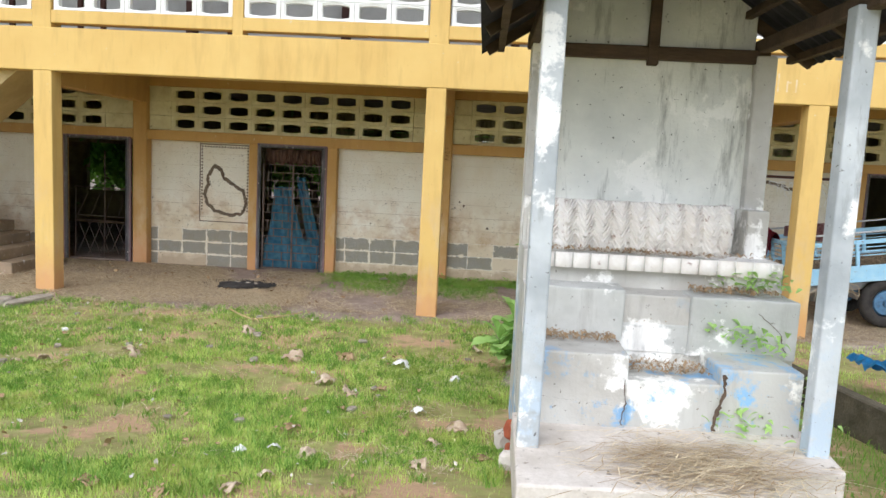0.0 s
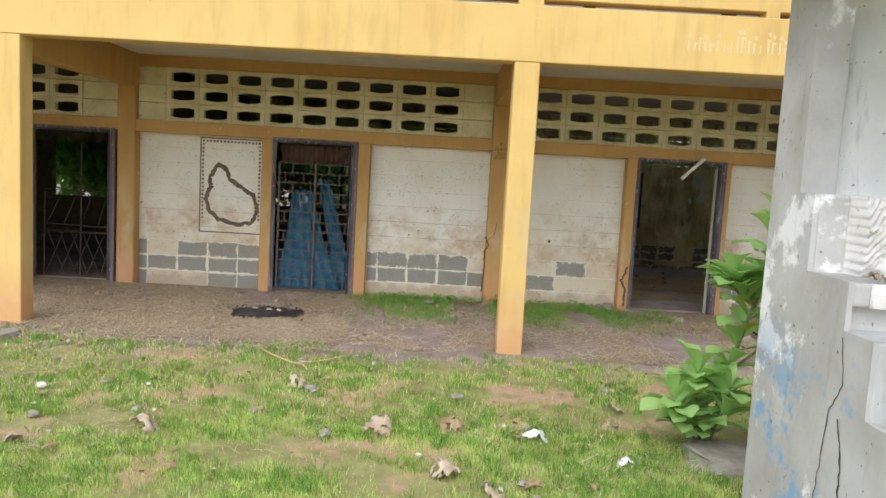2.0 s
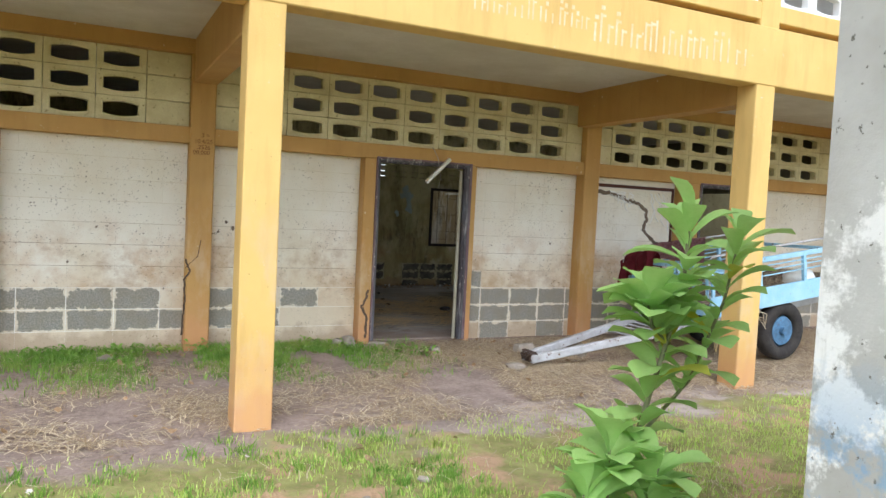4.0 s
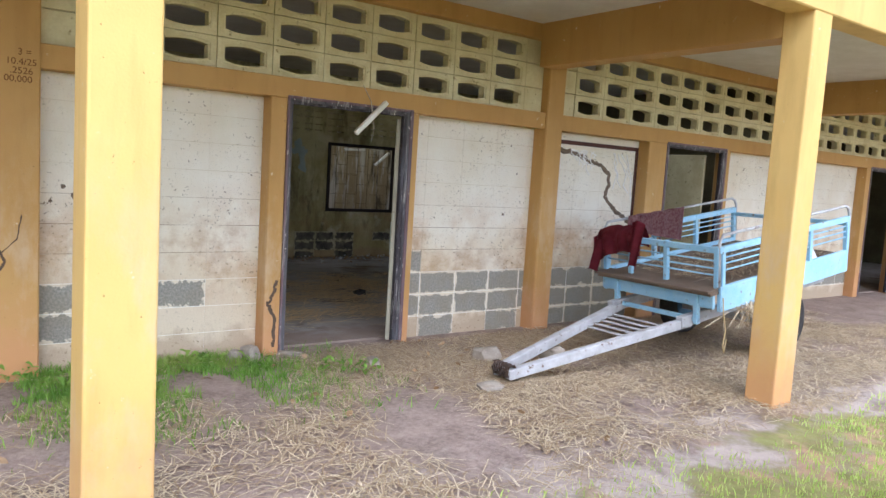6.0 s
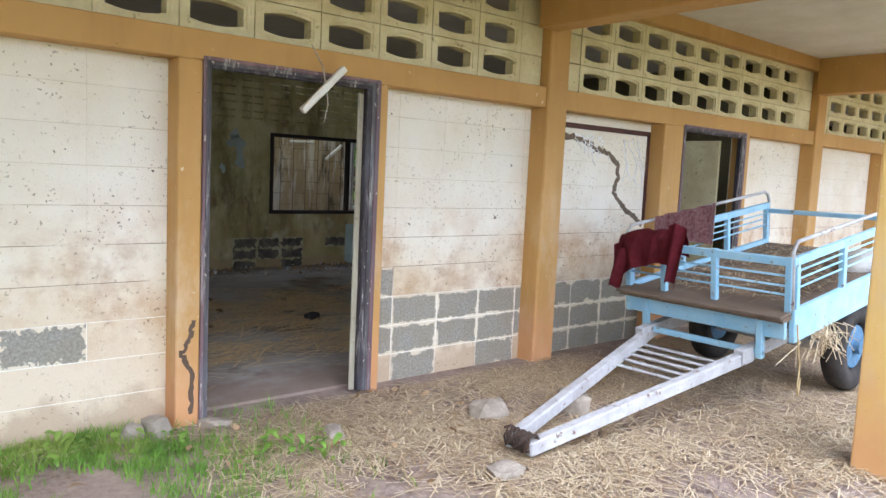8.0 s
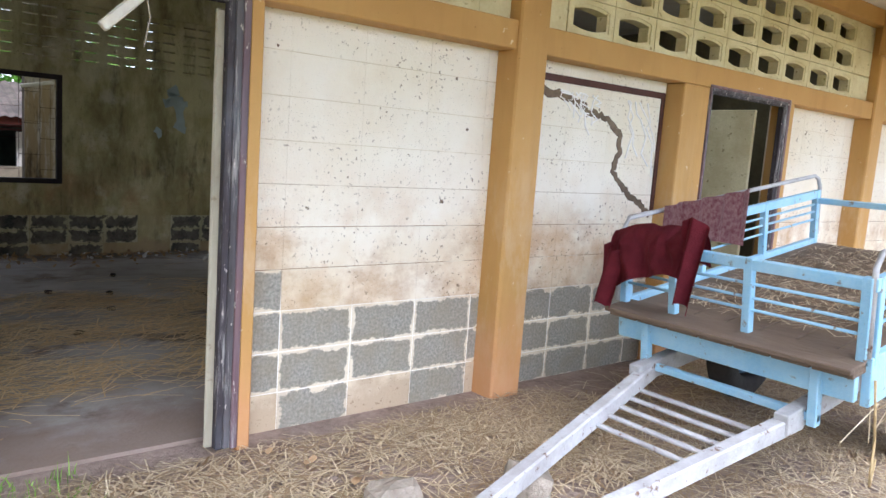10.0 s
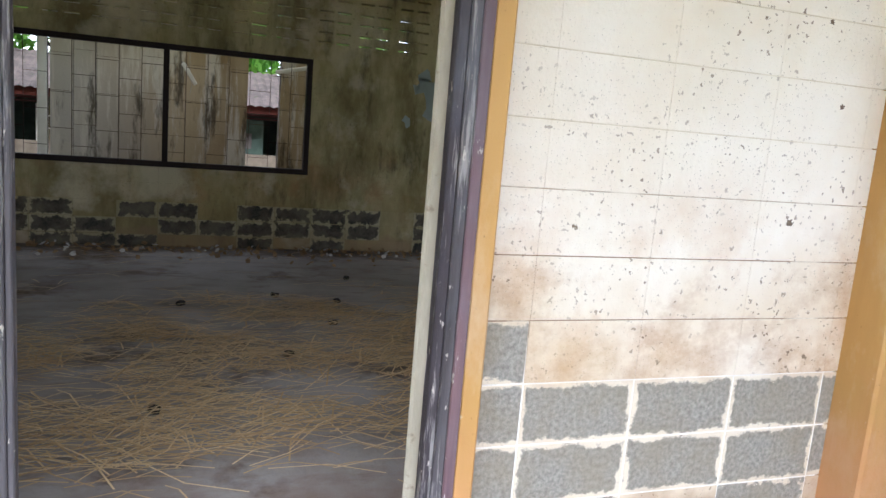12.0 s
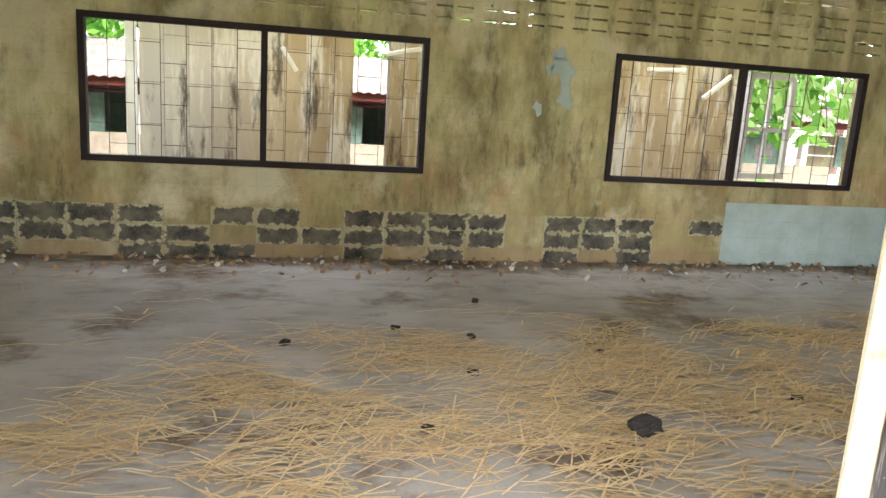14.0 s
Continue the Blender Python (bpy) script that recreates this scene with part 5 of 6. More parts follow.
# lettering
def words(txt, x, z, size, name="lettering"):
    cu = bpy.data.curves.new(name, "FONT")
    cu.body, cu.size, cu.extrude = txt, size, 0.0015
    ob = new(name, cu)
    dg = bpy.context.evaluated_depsgraph_get()
    me = bpy.data.meshes.new_from_object(ob.evaluated_get(dg))
    bpy.data.objects.remove(ob)
    me.materials.append(M_INK)
    o = new(name, me)
    o.matrix_basis = pose(x, 12.763, z, 90, 0, 0)
    return tagged(o, "brown hand-painted numbers on the pilaster", "lettering")


for txt, x, z in (("3 =", -0.83, 2.225), ("10.4/25", -0.90, 2.16), (".2526", -0.875, 2.10), ("00,000", -0.91, 2.045)):
    words(txt, x, z, 0.062)
sign = root("faded_sign", "faded whitish painted lettering across the fascia", "lettering")
rngs = random.Random(8)
for x0_, x1_, z0_, z1_, w in ((0.78, 1.86, 3.16, 3.32, 0.05), (1.93, 3.05, 3.08, 3.36, 0.075), (3.12, 3.75, 3.1, 3.34, 0.075), (5.03, 6.2, 3.06, 3.26, 0.07), (6.4, 8.0, 3.08, 3.3, 0.07)):
    x = x0_
    while x < x1_:
        h = (z1_ - z0_) * rngs.uniform(0.45, 1.0)
        boxpart("stroke", (x, 9.8675, z0_, x + w * 0.3, 9.875, z0_ + h), M_TEXT, sign)
        if rngs.random() < 0.55:
            boxpart("stroke", (x + w * 0.3, 9.868, z0_ + h - w * 0.4, x + w * 0.8, 9.875, z0_ + h - w * 0.1), M_TEXT, sign)
        if rngs.random() < 0.35:
            boxpart("stroke", (x + w * 0.05, 9.868, z0_ + h + 0.03, x + w * 0.6, 9.875, z0_ + h + 0.065), M_TEXT, sign)
        x += w * rngs.uniform(0.8, 1.5)

# cracks and broken spots
dm = root("wall_damage", "dark cracks and chipped holes in the facade", "crack", kind="structure")
strip([(-0.95, 0.95), (-0.90, 0.82), (-0.955, 0.74), (-0.945, 0.5), (-0.96, 0.3), (-0.965, 0.15)], 0.02, 12.765, M_CRACK, "crack", dm, 0.001)
strip([(-0.80, 1.15), (-0.83, 0.98), (-0.95, 0.86)], 0.009, 12.765, M_CRACK, "crack", dm, 0.001)
strip([(1.09, 0.62), (1.06, 0.5), (1.02, 0.42), (1.09, 0.28), (1.08, 0.05)], 0.034, 12.79, M_CRACK, "crack", dm, 0.001)
for x, z, r in ((-0.02, 0.915, 0.04), (-2.05, 0.89, 0.022), (3.70, 1.22, 0.028), (0.07, 0.93, 0.012), (-0.52, 1.35, 0.03), (-0.45, 1.28, 0.04), (-0.6, 1.24, 0.025), (-1.9, 1.75, 0.012), (0.9, 1.5, 0.014), (3.86, 1.66, 0.018), (3.75, 1.95, 0.016), (2.6, 1.98, 0.014), (-5.6, 1.6, 0.012), (-5.4, 1.75, 0.012)):
    bm = bmesh.new()
    m_ = 14
    rr = [r * 0.55 * (1 + 0.7 * noise.noise((x * 9 + k, z, k * 0.7))) for k in range(m_)]
    a = [bm.verts.new((x + rr[k] * math.cos(k * 6.283 / m_), YF - 0.0015, z + rr[k] * math.sin(k * 6.283 / m_))) for k in range(m_)]
    b = [bm.verts.new((x + rr[k] * 0.6 * math.cos(k * 6.283 / m_), YF - 0.0008, z + rr[k] * 0.6 * math.sin(k * 6.283 / m_))) for k in range(m_)]
    for k in range(m_):
        bm.faces.new((a[k], a[(k + 1) % m_], b[(k + 1) % m_], b[k]))
    bm.faces.new(b)
    part("chip", bm, M_CHIP, dm)
flk = root("paint_flake", "pale blue-grey flakes where the room paint has come off", "paint flake", kind="structure")
strip([(4.06, 2.05), (4.14, 1.84), (4.17, 1.52)], 0.13, 18.889, M_INBLUE, "flake", flk, 0.002)
strip([(3.97, 1.88), (4.25, 1.87)], 0.1, 18.888, M_INBLUE, "flake", flk, 0.002)
strip([(3.89, 1.53), (3.92, 1.43)], 0.07, 18.889, M_INBLUE, "flake", flk, 0.002)
shc = root("shrine_cracks", "branching cracks in the shrine plaster", "crack", kind="structure")


# ---- shrub beside the shrine ----
def leaf_mesh(mat):
    bm = bmesh.new()
    n, L, W = 7, 0.24, 0.072
    rows = []
    for k in range(n + 1):
        u = k / n
        w = 0.004 + W * 1.12 * u ** 0.75 * math.sqrt(max(0.0, 1 - u ** 6))
        z = 0.04 * math.sin(u * 2.4) - 0.03 * u * u
        rows.append([bm.verts.new((q * w, L * u, z + abs(q) * 0.3 * w)) for q in (-1, -0.5, 0, 0.5, 1)])
    for a, b in zip(rows, rows[1:]):
        for j in range(4):
            bm.faces.new((a[j], a[j + 1], b[j + 1], b[j]))
    return mesh_of(bm, mat, "leaf", True)


LEAF, LEAFY = leaf_mesh(M_LEAF), leaf_mesh(M_LEAFY)
shrub = root("shrub", "young shrub with big pale green leaves beside the shrine", "shrub")
rngp = random.Random(12)
STEMS = [[(0.42, 7.45, 0.0), (0.5, 7.45, 0.45), (0.6, 7.4, 0.9), (0.7, 7.38, 1.25), (0.73, 7.4, 1.6)],
         [(0.36, 7.42, 0.0), (0.30, 7.35, 0.2), (0.26, 7.32, 0.42), (0.25, 7.3, 0.55)],
         [(0.36, 7.4, 0.0), (0.2, 7.3, 0.15), (0.08, 7.25, 0.38)],
         [(0.4, 7.4, 0.0), (0.42, 7.25, 0.25), (0.45, 7.2, 0.48)],
         [(0.5, 7.45, 0.5), (0.85, 7.45, 0.8), (1.05, 7.45, 1.2), (1.1, 7.42, 1.55)],
         [(0.65, 7.4, 1.0), (0.5, 7.36, 1.1), (0.42, 7.3, 1.2)]]
for si, st_ in enumerate(STEMS):
    bm = bmesh.new()
    bm_tube(bm, st_, 0.016 if si == 0 else 0.011, 7, taper=0.5)
    part("stem", bm, M_STEM, shrub, "", True)
    tot = 46 if si == 0 else (32 if si == 4 else 36)
    for k in range(tot):
        u = (0.26 + 0.74 * k / tot) if si in (0, 4) else (0.15 + 0.85 * k / tot)
        f = u * (len(st_) - 1)
        i = min(int(f), len(st_) - 2)
        p = Vector(st_[i]).lerp(Vector(st_[i + 1]), f - i)
        ob = share("leaf", LEAFY if rngp.random() < 0.03 else LEAF, shrub, p)
        s = rngp.uniform(0.8, 1.3) * (0.85 if u > 0.93 else 1.0)
        ob.matrix_basis = Matrix.Translation(p) @ pose(0, 0, 0, rngp.uniform(0, 40) + 40 * max(0, u - 0.85) / 0.15, rngp.uniform(-15, 15), k * 137.5 + rngp.uniform(-20, 20)) @ Matrix.Diagonal((s, s, s, 1))
rub = root("rubble_slab", "broken grey concrete slab lying at the foot of the shrub", "rubble")


def lump(name, x, y, z, sx, sy, sz, mat, seed, rz=0.0, parent=None, label="", cat="", group="", sub=2):
    bm = bmesh.new()
    bmesh.ops.create_icosphere(bm, subdivisions=sub, radius=1.0)
    for v in bm.verts:
        c = v.co.copy()
        c = Vector([math.copysign(abs(q) ** 0.6, q) for q in c])
        c *= 1 + 0.35 * noise.noise(c * 1.3 + Vector((seed * 3.1, 0, 0)))
        v.co = Vector((c.x * sx, c.y * sy, c.z * sz))
    ob = part(name, bm, mat, parent)
    ob.matrix_basis = pose(x, y, z, 0, 0, rz)
    if label:
        tagged(ob, label, cat, group)
    return ob


lump("slab", 0.62, 7.2, 0.0, 0.46, 0.28, 0.045, M_STONE, 3, 10, rub, sub=3)
brk = root("broken_corner", "broken plaster and red bricks at the shrine corner", "rubble")
for k, (x, y, z, m_) in enumerate(((0.12, 5.0, 0.1, M_BRICK), (0.14, 5.15, 0.22, M_BRICK), (0.1, 4.85, 0.12, M_SLAB), (0.08, 5.3, 0.1, M_SLAB), (0.16, 5.05, 0.3, M_SHRINE))):
    lump("chunk", x + 0.05, y, z, 0.06, 0.085, 0.075, m_, 50 + k, k * 40, brk)
for k, (x, y, sx, sy, sz) in enumerate(((2.72, 11.9, 0.13, 0.09, 0.08), (3.28, 11.66, 0.1, 0.12, 0.1), (1.67, 12.12, 0.08, 0.06, 0.05), (0.84, 12.7, 0.08, 0.06, 0.08), (0.72, 12.72, 0.06, 0.05, 0.06), (2.16, 11.18, 0.11, 0.08, 0.04), (-6.15, 8.95, 0.3, 0.16, 0.06), (-5.8, 9.15, 0.35, 0.1, 0.05), (-6.5, 9.0, 0.2, 0.15, 0.05), (1.2, 12.7, 0.1, 0.05, 0.03), (-1.7, 12.3, 0.07, 0.06, 0.05))):
    lump("stone", x, y, ground_z(x, y) + sz * 0.6, sx, sy, sz, M_STONE, k, k * 37, None, "grey lump of broken concrete on the ground", "stone", "stones")
rngd = random.Random(77)
stones = [(-0.49, 8.38), (-0.99, 6.55), (-1.62, 6.9), (-1.85, 5.5), (-3.66, 7.46), (-1.48, 6.84), (-0.87, 7.5), (-2.77, 8.99), (-0.08, 8.54), (-0.93, 6.37)]
stones += [(rngd.uniform(-5, -0.1), rngd.uniform(4.6, 8.8)) for k in range(18)]
for k, (x, y) in enumerate(stones):
    s = rngd.uniform(0.014, 0.036)
    lump("stone", x, y, ground_z(x, y) + s * 0.35 + 0.02, s * 1.4, s, s * 0.6, (M_WHITEBAG if k % 9 == 2 else M_STONE), 100 + k, k * 61, None, "small pale stone lying in the grass", "stone", "stones in the grass", 2)
def curled(mat, seed):
    """A crumpled, curled-up dead leaf or paper scrap."""
    bm = bmesh.new()
    n = 9
    g = [[bm.verts.new(((i / n - 0.5) * (1 - 0.5 * abs(j / n - 0.5)), (j / n - 0.5) * 0.7, 0.16 * math.sin(3.1 * i / n) * (1 + math.sin(seed + 3 * j / n)) + 0.14 * noise.noise((i * 0.45, j * 0.45, seed)))) for j in range(n + 1)] for i in range(n + 1)]
    for i in range(n):
        for j in range(n):
            if 1.3 * noise.noise((i * 0.4, j * 0.4, seed + 20)) + max(abs(i / (n - 1) - 0.5), abs(j / (n - 1) - 0.5)) < 0.62:
                bm.faces.new((g[i][j], g[i + 1][j], g[i + 1][j + 1], g[i][j + 1]))
    bmesh.ops.delete(bm, geom=[v for v in bm.verts if not v.link_faces], context="VERTS")
    bmesh.ops.solidify(bm, geom=bm.faces[:], thickness=0.012)
    return mesh_of(bm, mat, "curled", True)


M_PALELEAF = plain("bleached_leaf", lin(206, 190, 168), lin(164, 138, 112), 0.85, 14, 80)
CURL = [curled(M_PALELEAF, 1), curled(M_PALELEAF, 2), curled(M_LEAFDRY, 3), curled(M_LEAFDRY, 4)]
PAPER = [curled(M_WHITEBAG, 5), curled(M_WHITEBAG, 6)]
for k, (x, y, s_) in enumerate(((-3.46, 7.12, 0.24), (-1.92, 7.33, 0.26), (-1.44, 7.51, 0.24), (-0.83, 7.28, 0.2), (-1.45, 6.63, 0.2), (-1.17, 6.36, 0.2), (-0.94, 6.53, 0.14), (-0.55, 6.04, 0.13), (-0.38, 5.25, 0.13), (-0.09, 8.08, 0.16), (-1.59, 4.72, 0.1), (-1.4, 4.85, 0.1), (-1.15, 4.73, 0.14), (-0.44, 4.69, 0.15), (-0.02, 4.95, 0.16),
                                (-2.11, 3.83, 0.14), (-1.26, 4.18, 0.1), (-4.13, 6.75, 0.16), (-1.44, 5.43, 0.16), (-0.29, 6.92, 0.12), (-0.22, 5.67, 0.18), (-1.37, 3.89, 0.14), (-0.77, 3.96, 0.14), (-1.68, 3.73, 0.12), (-2.68, 8.29, 0.2), (-4.32, 6.65, 0.12), (-0.61, 5.51, 0.12))):
    paper = k in (3, 7, 10, 11, 19)
    ob = new("scrap" if paper else "curled_leaf", PAPER[k % 2] if paper else CURL[k % 4])
    ob.matrix_basis = pose(x, y, ground_z(x, y) + 0.03, rngd.uniform(-12, 12), rngd.uniform(-12, 12), rngd.uniform(0, 360)) @ Matrix.Diagonal((s_, s_, s_, 1))
    tagged(ob, "crumpled white plastic scrap lying in the grass" if paper else "large curled dead leaf lying in the grass", "scrap" if paper else "leaf", "lawn scraps" if paper else "dead leaves")
bm = bmesh.new()
bm_tube(bm, [(x, y, ground_z(x, y) + h) for x, y, h in ((-3.23, 9.23, 0.06), (-3.05, 9.02, 0.05), (-2.83, 8.84, 0.03), (-2.6, 8.9, 0.05), (-2.27, 9.1, 0.09))], 0.011, 6, taper=0.6)
bm_tube(bm, [(x, y, ground_z(x, y) + h) for x, y, h in ((-2.83, 8.84, 0.03), (-2.72, 8.72, 0.06), (-2.66, 8.6, 0.05))], 0.008, 6, taper=0.5)
tagged(part("twig", bm, M_ROPE, None, "pale dry twig lying on the lawn", True), category="twig")
dl = leaf_mesh(M_LEAFDRY)
for k in range(64):
    x, y = rngd.uniform(-5.5, 0.0), rngd.uniform(4.5, 9.5)
    if k > 45:
        x, y = rngd.uniform(-7, 4), rngd.uniform(9.8, 12.4)
    ob = new("dry_leaf", dl)
    s = rngd.uniform(0.22, 0.48)
    ob.matrix_basis = pose(x, y, ground_z(x, y) + 0.05, rngd.uniform(-10, 10), rngd.uniform(-20, 20), rngd.uniform(0, 360)) @ Matrix.Diagonal((s, s, s, 1))
    tagged(ob, "curled brown dry leaf on the ground", "leaf", "fallen leaves")
ash = lump("burnt_patch", -3.62, 11.08, 0.01, 0.36, 0.22, 0.05, M_ASH, 9, 20, None, "black burnt patch with ash on the earth", "ash", "", 4)
rga = random.Random(66)
for k in range(7):
    a = k * 0.9
    lump("ember", -3.62 + 0.3 * math.cos(a) * rga.random(), 11.08 + 0.18 * math.sin(a) * rga.random(), 0.05, 0.05, 0.03, 0.02, M_ASH if k % 3 else M_STONE, 300 + k, k * 50, None, "charred lump in the burnt patch", "ember", "embers", 2)
lump("dung", 3.25, 15.1, 0.03, 0.085, 0.06, 0.045, M_ASH, 21, 30, None, "dark dried dung lump on the straw", "dung", "dung lumps", 3)
for k, (x, y) in enumerate(((2.28, 16.72), (1.56, 16.45), (2.75, 16.53), (4.33, 15.41), (2.2, 15.2), (3.0, 17.4), (1.46, 14.4), (2.6, 15.9), (3.5, 16.2))):
    lump("dung", x, y, 0.015, 0.035, 0.026, 0.018, M_ASH, 30 + k, k * 50, None, "dark dried dung lump on the straw", "dung", "dung lumps", 2)

# planter wall and blue scrap beside the shrine
pl = root("planter", "low mossy concrete planter kerb", "planter", at=pose(2.95, 6.9, 0, 0, 0, 12))
boxpart("kerb", (-0.12, -1.9, -0.05, 0.0, 1.0, 0.3), plain("mossy_concrete", lin(120, 110, 96), lin(70, 68, 54), 0.95, 5, 50, 0.5), pl, "", 0.015)
sc = root("blue_scrap", "crumpled blue plastic sheet", "plastic sheet", at=pose(3.5, 7.1, 0.22))
sheet("plastic", lambda u, v: (0.5 * u, 0.4 * v, 0.1 + 0.07 * noise.noise((u * 6, v * 6, 2)) + 0.05 * math.sin(u * 9)), 14, 12, plain("blue_plastic", lin(60, 150, 200), lin(40, 120, 180), 0.4), sc)


# ---- grass, straw and litter ----
def blades(name, pts, h0, h1, w, mat, label, seed, zf, clump=0.35):
    r = np.random.RandomState(seed)
    n = len(pts)
    pts = np.asarray(pts)
    z = np.array([zf(x, y) for x, y in pts]) - 0.005
    a = r.uniform(0, 2 * np.pi, n)
    h = r.uniform(h0, h1, n)
    lean = r.uniform(0.1, clump * 2, n) * h
    b = r.uniform(0, 2 * np.pi, n)
    ww = w * r.uniform(0.6, 1.3, n)
    p = np.stack([pts[:, 0], pts[:, 1], z], 1)
    side = np.stack([np.cos(a), np.sin(a), np.zeros(n)], 1) * ww[:, None]
    out = np.stack([np.cos(b), np.sin(b), np.zeros(n)], 1)
    up = np.array([0, 0, 1.0])
    midp = p + out * (lean * 0.3)[:, None] + up * (h * 0.6)[:, None]
    tip = p + out * lean[:, None] + up * h[:, None]
    v = np.stack([p - side, p + side, midp + side * 0.7, midp - side * 0.7, tip], 1).reshape(-1, 3)
    i = np.arange(n)[:, None] * 5
    me = bpy.data.meshes.new(name)
    quads = (i + np.array([[0, 1, 2, 3]])).reshape(-1)
    tris = (i + np.array([[3, 2, 4]])).reshape(-1)
    me.vertices.add(n * 5)
    me.vertices.foreach_set("co", v.reshape(-1))
    me.loops.add(n * 7)
    me.loops.foreach_set("vertex_index", np.concatenate([quads, tris]).astype(np.int32))
    me.polygons.add(n * 2)
    me.polygons.foreach_set("loop_start", np.concatenate([np.arange(n) * 4, n * 4 + np.arange(n) * 3]).astype(np.int32))
    me.update(calc_edges=True)
    me.materials.append(mat)
    return tagged(new(name, me), label, "grass" if "grass" in name else "straw", kind="stuff")


def scatter(n, x0, x1, y0, y1, seed, keep):
    r = np.random.RandomState(seed)
    xy = np.stack([r.uniform(x0, x1, n), r.uniform(y0, y1, n)], 1)
    q = r.uniform(0, 1, n)
    return [p for p, u in zip(xy, q) if u < keep(p[0], p[1])]


def lawn(x, y):
    if XL - 0.1 < x < XR + 0.1 and 3.75 < y < 6.3:
        return 0.0
    v = noise.noise((x * 0.9, y * 1.1, 0)) * 0.7 + noise.noise((x * 2.7, y * 2.7, 4)) * 0.5
    e = 9.75 + 0.35 * noise.noise((x * 0.8, 0, 5))
    d = min(1.0, max(0.0, (e - y) / 0.4))
    f = 1.0 if y < 7.6 else 0.75
    return d * f * min(1.0, max(0.03, 0.52 + v * 1.9))


near = scatter(150000, -4.2, 0.2, 3.6, 7.5, 1, lawn)
farp = scatter(120000, -9, 6, 6.0, 10.1, 2, lambda x, y: lawn(x, y) * (0.0 if (x > -4.2 and x < 0.2 and y < 7.5) else 1.0))
blades("grass_lawn", near, 0.018, 0.055, 0.0026, M_GRASS, "short patchy green lawn grass", 3, ground_z)
blades("grass_lawn", farp, 0.02, 0.06, 0.004, M_GRASS, "short patchy green lawn grass", 4, ground_z)
sidep = scatter(78000, -2.9, 1.7, 10.9, 12.9, 5, lambda x, y: min(1, max(0.0, 0.5 + 1.2 * noise.noise((x * 1.4, y * 1.4, 2)) + 0.9 * noise.noise((x * 6, y * 6, 7)))) * min(1.0, max(0.0, (y - 10.9) / 1.5)) ** 1.5 * min(1.0, max(0.15, (1.7 - x) / 1.2)) * min(1.0, max(0.1, (x + 2.9) / 0.8)))
sidep += scatter(9000, 2.05, 5.0, 3.6, 7.5, 6, lambda x, y: 0.8)
blades("grass_verge", sidep, 0.02, 0.10, 0.004, M_WEED, "taller green weeds along the wall foot", 7, ground_z, 0.5)


def strew(name, pts, l0, l1, w, seed, zf, along=None, label="dry straw strewn on the ground", mat=None):
    r = random.Random(seed)
    vs, fs = [], []
    for x, y in pts:
        L = r.uniform(l0, l1)
        a = r.uniform(0, math.pi) if along is None else r.gauss(along, 0.55)
        d = Vector((math.cos(a), math.sin(a), 0))
        s = Vector((-d.y, d.x, 0))
        z = zf(x, y) + r.uniform(0.004, 0.03)
        bend = r.uniform(-0.15, 0.15) * L
        p0, p1, p2 = Vector((x, y, z)) - d * L / 2, Vector((x, y, z + r.uniform(0, 0.02))) + s * bend, Vector((x, y, z - r.uniform(-0.01, 0.01))) + d * L / 2
        i = len(vs)
        t = Vector((0, 0, w * 0.5))
        vs += [p0 - s * w, p0 + s * w, p1 - s * w + t, p1 + s * w + t, p2 - s * w, p2 + s * w]
        fs += [(i, i + 1, i + 3, i + 2), (i + 2, i + 3, i + 5, i + 4)]
    ob = from_arrays(name, vs, fs, mat or M_STRAW)
    return tagged(ob, label, "straw", kind="stuff")


def nz(s, b, a, k=0):
    return lambda x, y: min(1.0, max(0.0, b + a * noise.noise((x * s, y * s, k))))


strew("straw", scatter(60000, -9, 9, 9.7, 12.75, 21, nz(1.1, 0.4, 1.4, 3)), 0.06, 0.28, 0.003, 22, ground_z)
strew("straw", scatter(17000, 1.6, 8.5, 10.0, 12.7, 23, nz(0.9, 0.6, 1.2, 8)), 0.08, 0.34, 0.0034, 24, ground_z)
strew("straw", scatter(36000, -9, -2.6, 9.4, 12.7, 27, nz(0.9, 0.5, 1.2, 18)), 0.08, 0.34, 0.0038, 28, ground_z)
strew("straw", scatter(13000, -8, 2, 4.5, 9.9, 25, nz(0.9, 0.15, 1.5, 6)), 0.06, 0.25, 0.0022, 26, ground_z)


def room_keep(x, y):
    """Straw lies in a broad drift across the room with bare cement round and inside it."""
    wob = 0.45 * noise.noise((x * 1.1, y * 1.1, 11)) + 0.25 * noise.noise((x * 3.2, y * 3.2, 2))
    d = min((x - 0.95) * 0.75 + (17.2 - y) * 0.12, (16.75 - y) * 0.9 + (0.25 if x > 3.2 else 0.0), (y - 13.6) * 0.8, (7.4 - x)) + wob
    main = min(1.0, max(0.0, d * 2.2))
    hole = min(1.0, max(0.12, 0.75 + 2.6 * noise.noise((x * 1.5 + 4, y * 1.8, 7)) + 1.2 * noise.noise((x * 4, y * 4.5, 9))))
    clump = 1.0 if (x - 0.7) ** 2 / 0.1 + (y - 15.3) ** 2 / 0.12 + wob < 1 else 0.0
    return max(main * hole, 0.8 * clump) + 0.012


